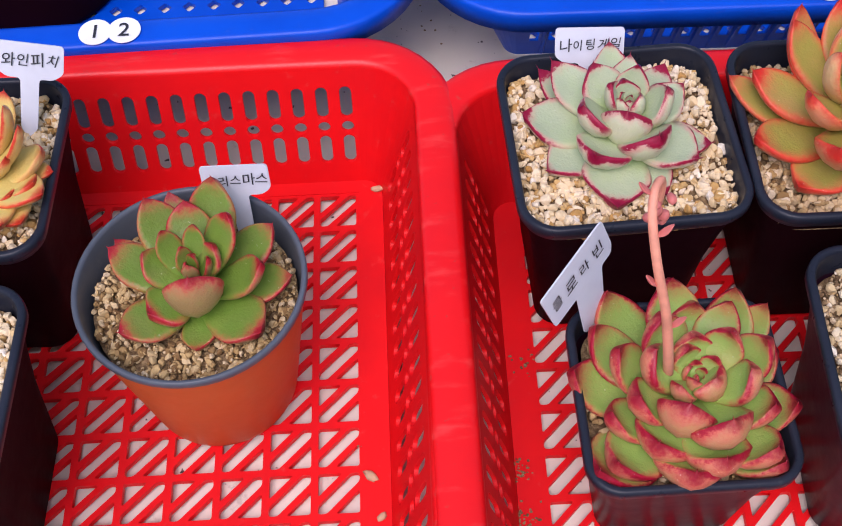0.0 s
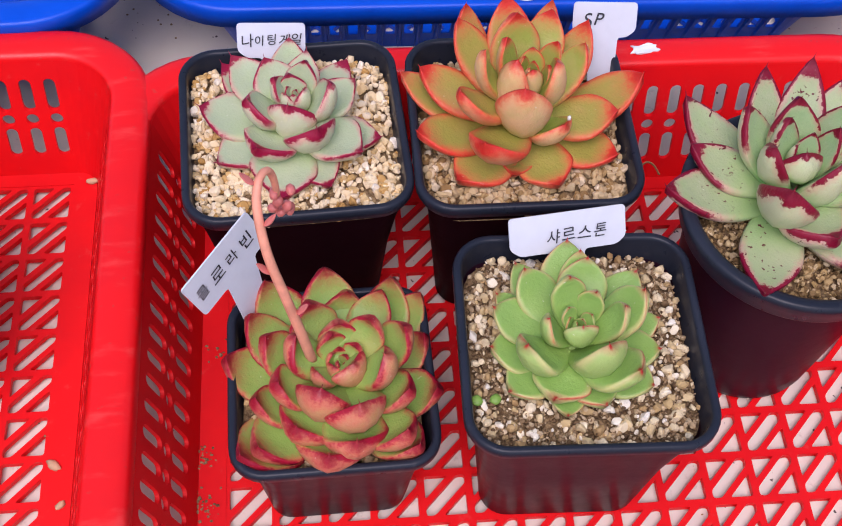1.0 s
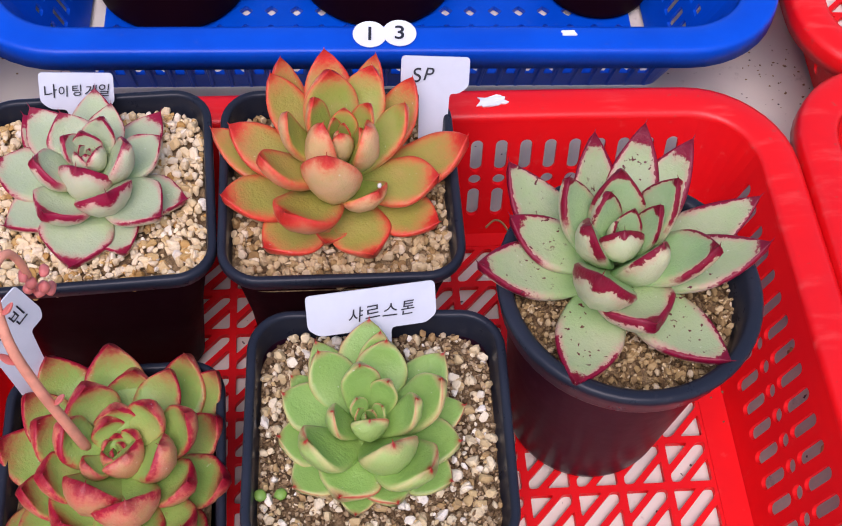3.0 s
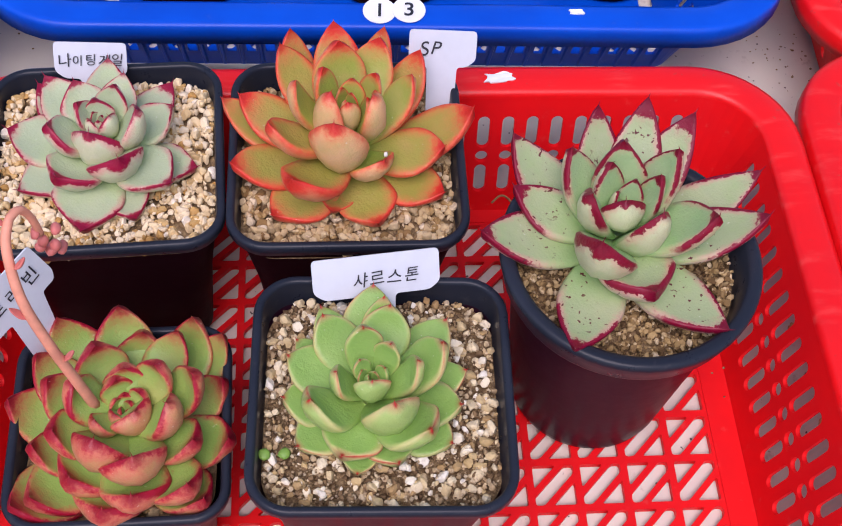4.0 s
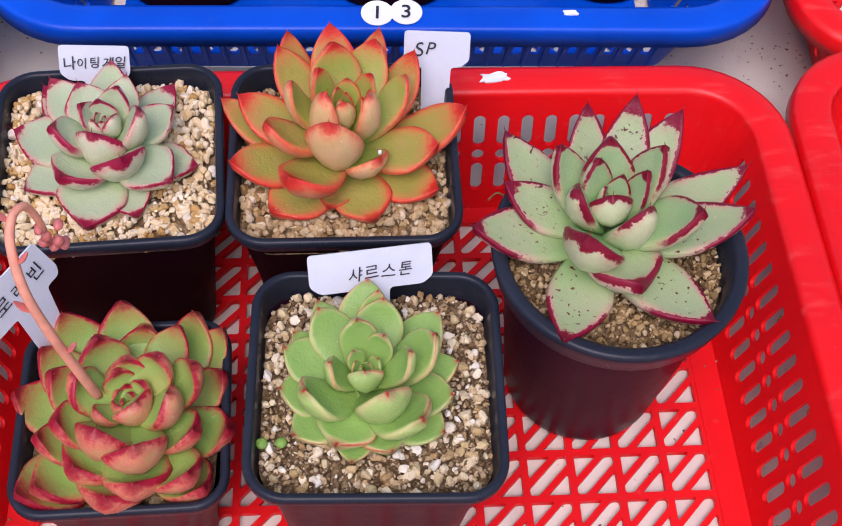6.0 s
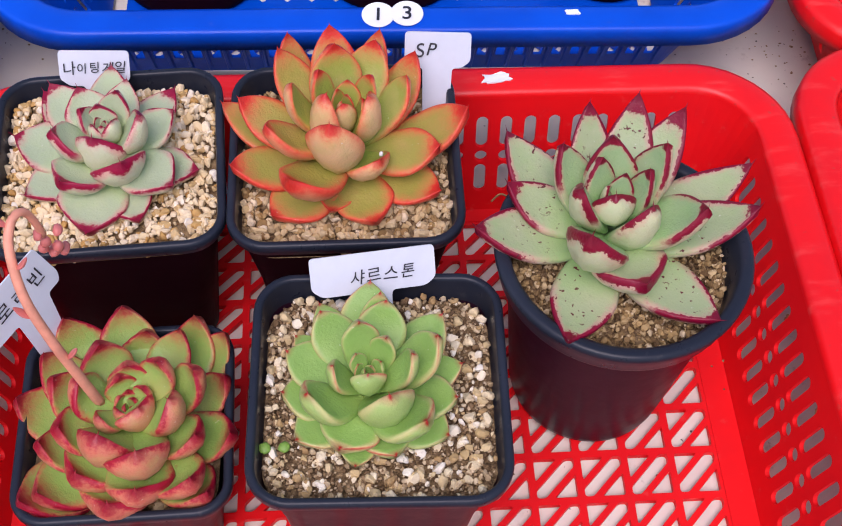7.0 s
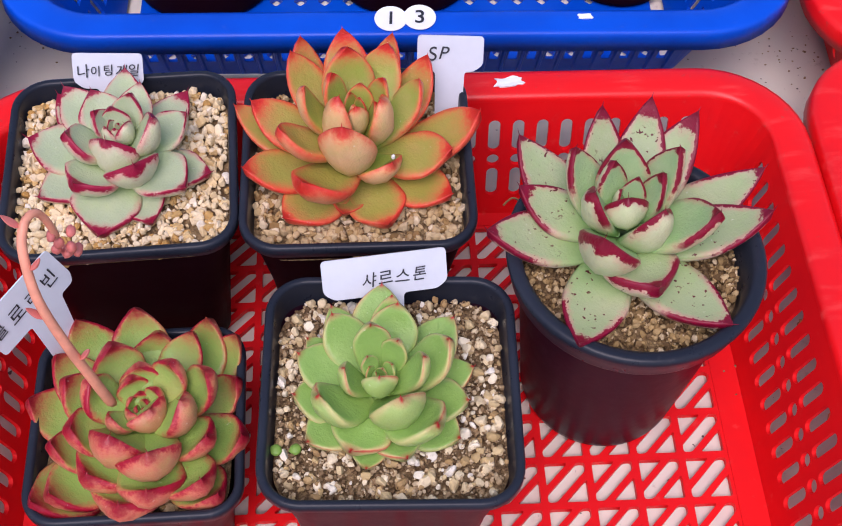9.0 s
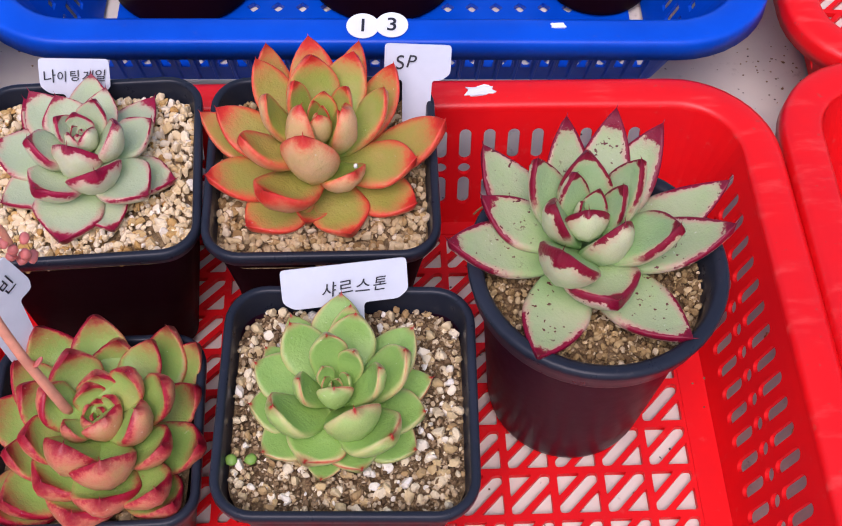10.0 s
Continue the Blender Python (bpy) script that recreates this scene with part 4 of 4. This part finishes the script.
def leaning_tag():
    """The tag that lies tipped over the edge of the overgrown pot."""
    right = Vector((0.0230, 0.0282, 0.0085)).normalized()
    corner = Vector((0.0553, 0.2674, 0.1102))
    down = Vector((0.0052, -0.0020, -0.0205))
    down = (down - right * down.dot(right)).normalized()
    face = right.cross(-down)
    m = Matrix((right, -down, face)).transposed().to_4x4()
    m.translation = corner + right * 0.019
    th = empty("plant_tag", m, "white plastic plant tag tipped over the pot's edge", "plant tag", "name tags")
    w, height = 0.038, 0.0195
    outline = rounded([(-w / 2, 0), (-w / 2 + 0.0005, -height), (-0.005, -height), (-0.009, -2.1 * height), (-0.003, -2.2 * height), (0.004, -2.1 * height), (0.011, -height), (w / 2 - 0.002, -height), (w / 2, -height + 0.004), (w / 2, 0)], 0.0016, 4)
    n = len(outline)
    v, f = slab([(pierced(outline, []), 0, 0)], lambda x, y, d: (x, y, -d), 0.0007)
    f += [(i, (i + 1) % n, n + (i + 1) % n, n + i) for i in range(n)]
    plate = part("plate", mesh_of("plate", v, f, tag_white, False), th)
    letters("letter", "콜로라빈", plate, pose(-0.001, -height * 0.52, 0.0004, 0, 0, 0), 0.0074, ink, gap=1.2)


leaning_tag()


# ---- flower stalk ----
def tube(name, points, radii, mat, sides=8):
    loops = []
    for i, p in enumerate(points):
        p = Vector(p)
        d = (Vector(points[min(i + 1, len(points) - 1)]) - Vector(points[max(i - 1, 0)])).normalized()
        u = d.cross(Vector((0.31, 0.9, 0.2))).normalized()
        v = d.cross(u)
        loops.append([tuple(p + (u * math.cos(a) + v * math.sin(a)) * radii[i]) for a in (2 * math.pi * k / sides for k in range(sides))])
    return loft(name, loops, mat, True, True)


def smooth_path(points, steps=5):
    out = []
    P = [Vector(p) for p in points]
    for i in range(len(P) - 1):
        a, b, c, d = P[max(i - 1, 0)], P[i], P[i + 1], P[min(i + 2, len(P) - 1)]
        for k in range(steps):
            f = k / steps
            out.append(0.5 * ((2 * b) + (c - a) * f + (2 * a - 5 * b + 4 * c - d) * f * f + (3 * b - a - 3 * c + d) * f ** 3))
    return out + [P[-1]]


def blob(name, at, size, mat, seed, stretch=(1, 1, 1), rough=0.07):
    rng = np.random.default_rng(seed)
    V = ICO_V * (1 + rough * rng.standard_normal((len(ICO_V), 1))) * np.array(stretch) * size
    return mesh_of(name, V.tolist(), ICO_F.tolist(), mat)


stalk = empty("flower_stalk", pose(0.0008, 0.0014, 0.0012), "pink drooping flower stalk rising from the ruby-edged rosette", "flower stalk")
line = smooth_path([(0.1005, 0.2490, 0.0860), (0.0975, 0.2490, 0.1060), (0.0935, 0.2500, 0.1280), (0.0885, 0.2550, 0.1480), (0.0860, 0.2640, 0.1620), (0.0870, 0.2710, 0.1675), (0.0895, 0.2750, 0.1670), (0.0910, 0.2770, 0.1600), (0.0915, 0.2780, 0.1500)])
part("stem", tube("stem", line, [0.0020 - 0.0008 * i / len(line) for i in range(len(line))], stalk_pink), stalk)
for k, (dx, dy, dz, s) in enumerate(((0.0, 0.0, 0.146, 0.0022), (0.003, 0.001, 0.142, 0.0024), (-0.002, 0.001, 0.141, 0.0022), (0.0005, 0.003, 0.137, 0.0026), (0.0045, 0.002, 0.150, 0.0020), (-0.001, -0.001, 0.152, 0.0019), (0.0035, 0.004, 0.1365, 0.0021))):
    part("bud", blob("bud", None, s, bud_pink, 40 + k, (0.85, 0.85, 1.25)), stalk, "", pose(0.0915 + dx, 0.2780 + dy, dz, 20 * k, 15, 0))
for k, (i, side) in enumerate(((8, 1), (13, -1), (18, 1), (24, -1))):
    p = line[i]
    part("bract", leaf_mesh(0.0075, 0.003, 0.0012, 25, (0.5, 0.4, 0.8, 0.1, 0.2), bud_pink, 60 + k), stalk, "", pose(p.x + side * 0.0012, p.y, p.z, 55, 0, -90 * side))


# ---- number stickers on the blue rims ----
def sticker(x, y, z, turn, figure, tilt=0.0):
    th = empty("number_sticker", pose(x, y, z, tilt, 0, turn), "round white paper sticker with a printed figure, on a blue rim", "sticker", "number stickers")
    circle = [(0.0077 * math.cos(2 * math.pi * k / 32), 0.0077 * math.sin(2 * math.pi * k / 32)) for k in range(32)]
    v, f = slab([(pierced(circle, []), 0, 0)], lambda X, Y, d: (X, Y, -d), 0.0003)
    f += [(i, 32 + i, 32 + (i + 1) % 32, (i + 1) % 32) for i in range(32)]
    paper = part("paper", mesh_of("paper", v, f, paper_white, False), th)
    letters("figure", figure, paper, pose(0, 0, 0.0004), 0.0105, ink, 0.0, -0.00012)


sticker(0.2044, 0.4555, 0.0763, 0.5, "1", 3)
sticker(0.2180, 0.4560, 0.0766, 0.5, "3", 3)
sticker(-0.1360, 0.4405, 0.0763, 3.0, "1", 3)
sticker(-0.1225, 0.4410, 0.0766, 3.0, "2", 3)


# ---- scraps and dirt ----
def scrap(name, at, w, h, mat, label, seed, turn=0, thick=0.0006, category="scrap"):
    rng = random.Random(seed)
    pts = []
    for k in range(18):
        a = 2 * math.pi * k / 18
        r = 1 + rng.uniform(-0.28, 0.18)
        pts.append((w / 2 * r * math.copysign(abs(math.cos(a)) ** 0.6, math.cos(a)), h / 2 * r * math.copysign(abs(math.sin(a)) ** 0.6, math.sin(a))))
    v, f = slab([(pierced(pts, []), 0, 0)], lambda X, Y, d: (X, Y, thick - d + 0.0003 * math.sin(X * 900)), thick)
    f += [(i, 18 + i, 18 + (i + 1) % 18, (i + 1) % 18) for i in range(18)]
    ob = new(name, mesh_of(name, v, f, mat, False))
    ob.matrix_basis = pose(*at, 0, 0, turn)
    return tagged(ob, label, category)


scrap("tape_scrap", (0.2582, 0.4210, 0.0697), 0.0135, 0.0062, paper_white, "torn white tape scrap stuck on the red rim", 3, 8)
scrap("tape_scrap", (0.2965, 0.4570, 0.0754), 0.0072, 0.0036, paper_white, "small torn white scrap on the blue rim", 4, 2)


def crumb(at, size, mat, label, seed, stretch=(1.4, 0.8, 0.6), name="stone_chip", category="stone chip"):
    ob = new(name, blob(name, None, size, mat, seed, stretch, rough=0.16))
    ob.matrix_basis = pose(*at, 0, 0, seed * 40)
    return tagged(ob, label, category)


chip_tan = plain("chip_tan", (0.62, 0.42, 0.25), 0.9, 0.35)
chip_white = plain("chip_white", (0.78, 0.74, 0.66), 0.8, 0.2)
crumb((-0.0108, 0.2481, 0.0062), 0.0026, chip_tan, "tan stone chip lying on the basket floor", 71)
crumb((-0.0090, 0.3985, 0.0066), 0.0022, chip_tan, "tan stone chip near the basket's back wall", 72)
crumb((-0.006, 0.2300, 0.0062), 0.0018, chip_tan, "small tan chip on the basket floor", 73)
crumb((0.2037, 0.3356, 0.1215), 0.0010, chip_white, "white stone crumb caught between orange leaves", 74, (0.8, 0.8, 1.3))
for k, (x, y) in enumerate(((0.1610, 0.2306), (0.1679, 0.2307))):
    ob = new("seedling", blob("seedling", None, 0.0022, sprout_green, 80 + k, (1, 1, 0.55)))
    ob.matrix_basis = pose(x, y, 0.0890)
    tagged(ob, "tiny round green seedling in the gravel", "seedling", "seedlings")


# ---- black pots in the blue baskets ----
for x, y, r in ((0.101, 0.566, 0.050), (0.213, 0.572, 0.053), (0.336, 0.566, 0.037)):
    round_pot("plant_pot", x, y, r, 0.085, r * 0.82, "black round plastic pot standing in a blue basket", black_plastic, black_plastic)
    gravel(x, y, 0.078, r - 0.0085, r - 0.0085, sandy_stone, "dark gravel in a black pot", 11, count=120)
round_pot("plant_pot", -0.205, 0.560, 0.060, 0.085, 0.052, "wide black plastic pot in a blue basket", black_plastic, black_plastic)
gravel(-0.205, 0.560, 0.078, 0.050, 0.050, sandy_stone, "dark gravel in a wide black pot", 12, count=150)


# ---- loose dirt ----
def dirt(name, spots, mat, label, seed):
    """Tiny crumbs strewn round (x, y, z, spread, count)."""
    rng = np.random.default_rng(seed)
    verts, faces, at = [], [], 0
    for x, y, z, spread, count in spots:
        for _ in range(count):
            s = rng.uniform(0.0003, 0.0009)
            V = ICO1_V * (1 + 0.2 * rng.standard_normal((len(ICO1_V), 1))) * s * np.array([1, rng.uniform(0.6, 1), 0.6])
            p = rng.standard_normal(2) * spread
            verts.append(V + np.array([x + p[0], y + p[1], z + s * 0.4]))
            faces.append(ICO1_F + at)
            at += len(V)
    ob = new(name, mesh_of(name, np.concatenate(verts).tolist(), np.concatenate(faces).tolist(), mat, False))
    return tagged(ob, label, "dirt", kind="stuff")


dirt("dirt", [(0.050, 0.228, 0.0046, 0.0040, 70), (0.052, 0.250, 0.0046, 0.0030, 30), (0.056, 0.300, 0.0046, 0.004, 14), (0.357, 0.300, 0.0046, 0.006, 5), (-0.006, 0.262, 0.0046, 0.008, 12)], earth, "dark soil crumbs spilt along the basket floor", 91)
dirt("dirt", [(0.425, 0.505, 0.0, 0.010, 26), (0.440, 0.480, 0.0, 0.008, 14), (0.015, 0.520, 0.0, 0.009, 10), (0.300, 0.262, 0.0, 0.03, 14), (-0.04, 0.30, 0.0, 0.04, 16)], earth, "dark soil specks on the pale table", 92)
for k, (x, y, z) in enumerate(((0.3690, 0.300, 0.021), (0.3765, 0.258, 0.052), (0.3755, 0.302, 0.048))):
    crumb((x, y, z), 0.0028, dry_leaf, "clod of brown soil stuck in a wall slot", 93 + k, (0.35, 1.0, 1.2), "soil_clod", "soil clod")
straw = new("straw", tube("straw", smooth_path([(0.2560, 0.3800, 0.030), (0.2600, 0.3820, 0.033), (0.2640, 0.3815, 0.031), (0.2670, 0.3790, 0.027)]), [0.0005] * 16, dry_leaf, 6))
tagged(straw, "bent dry straw caught beside the round pot", "straw")
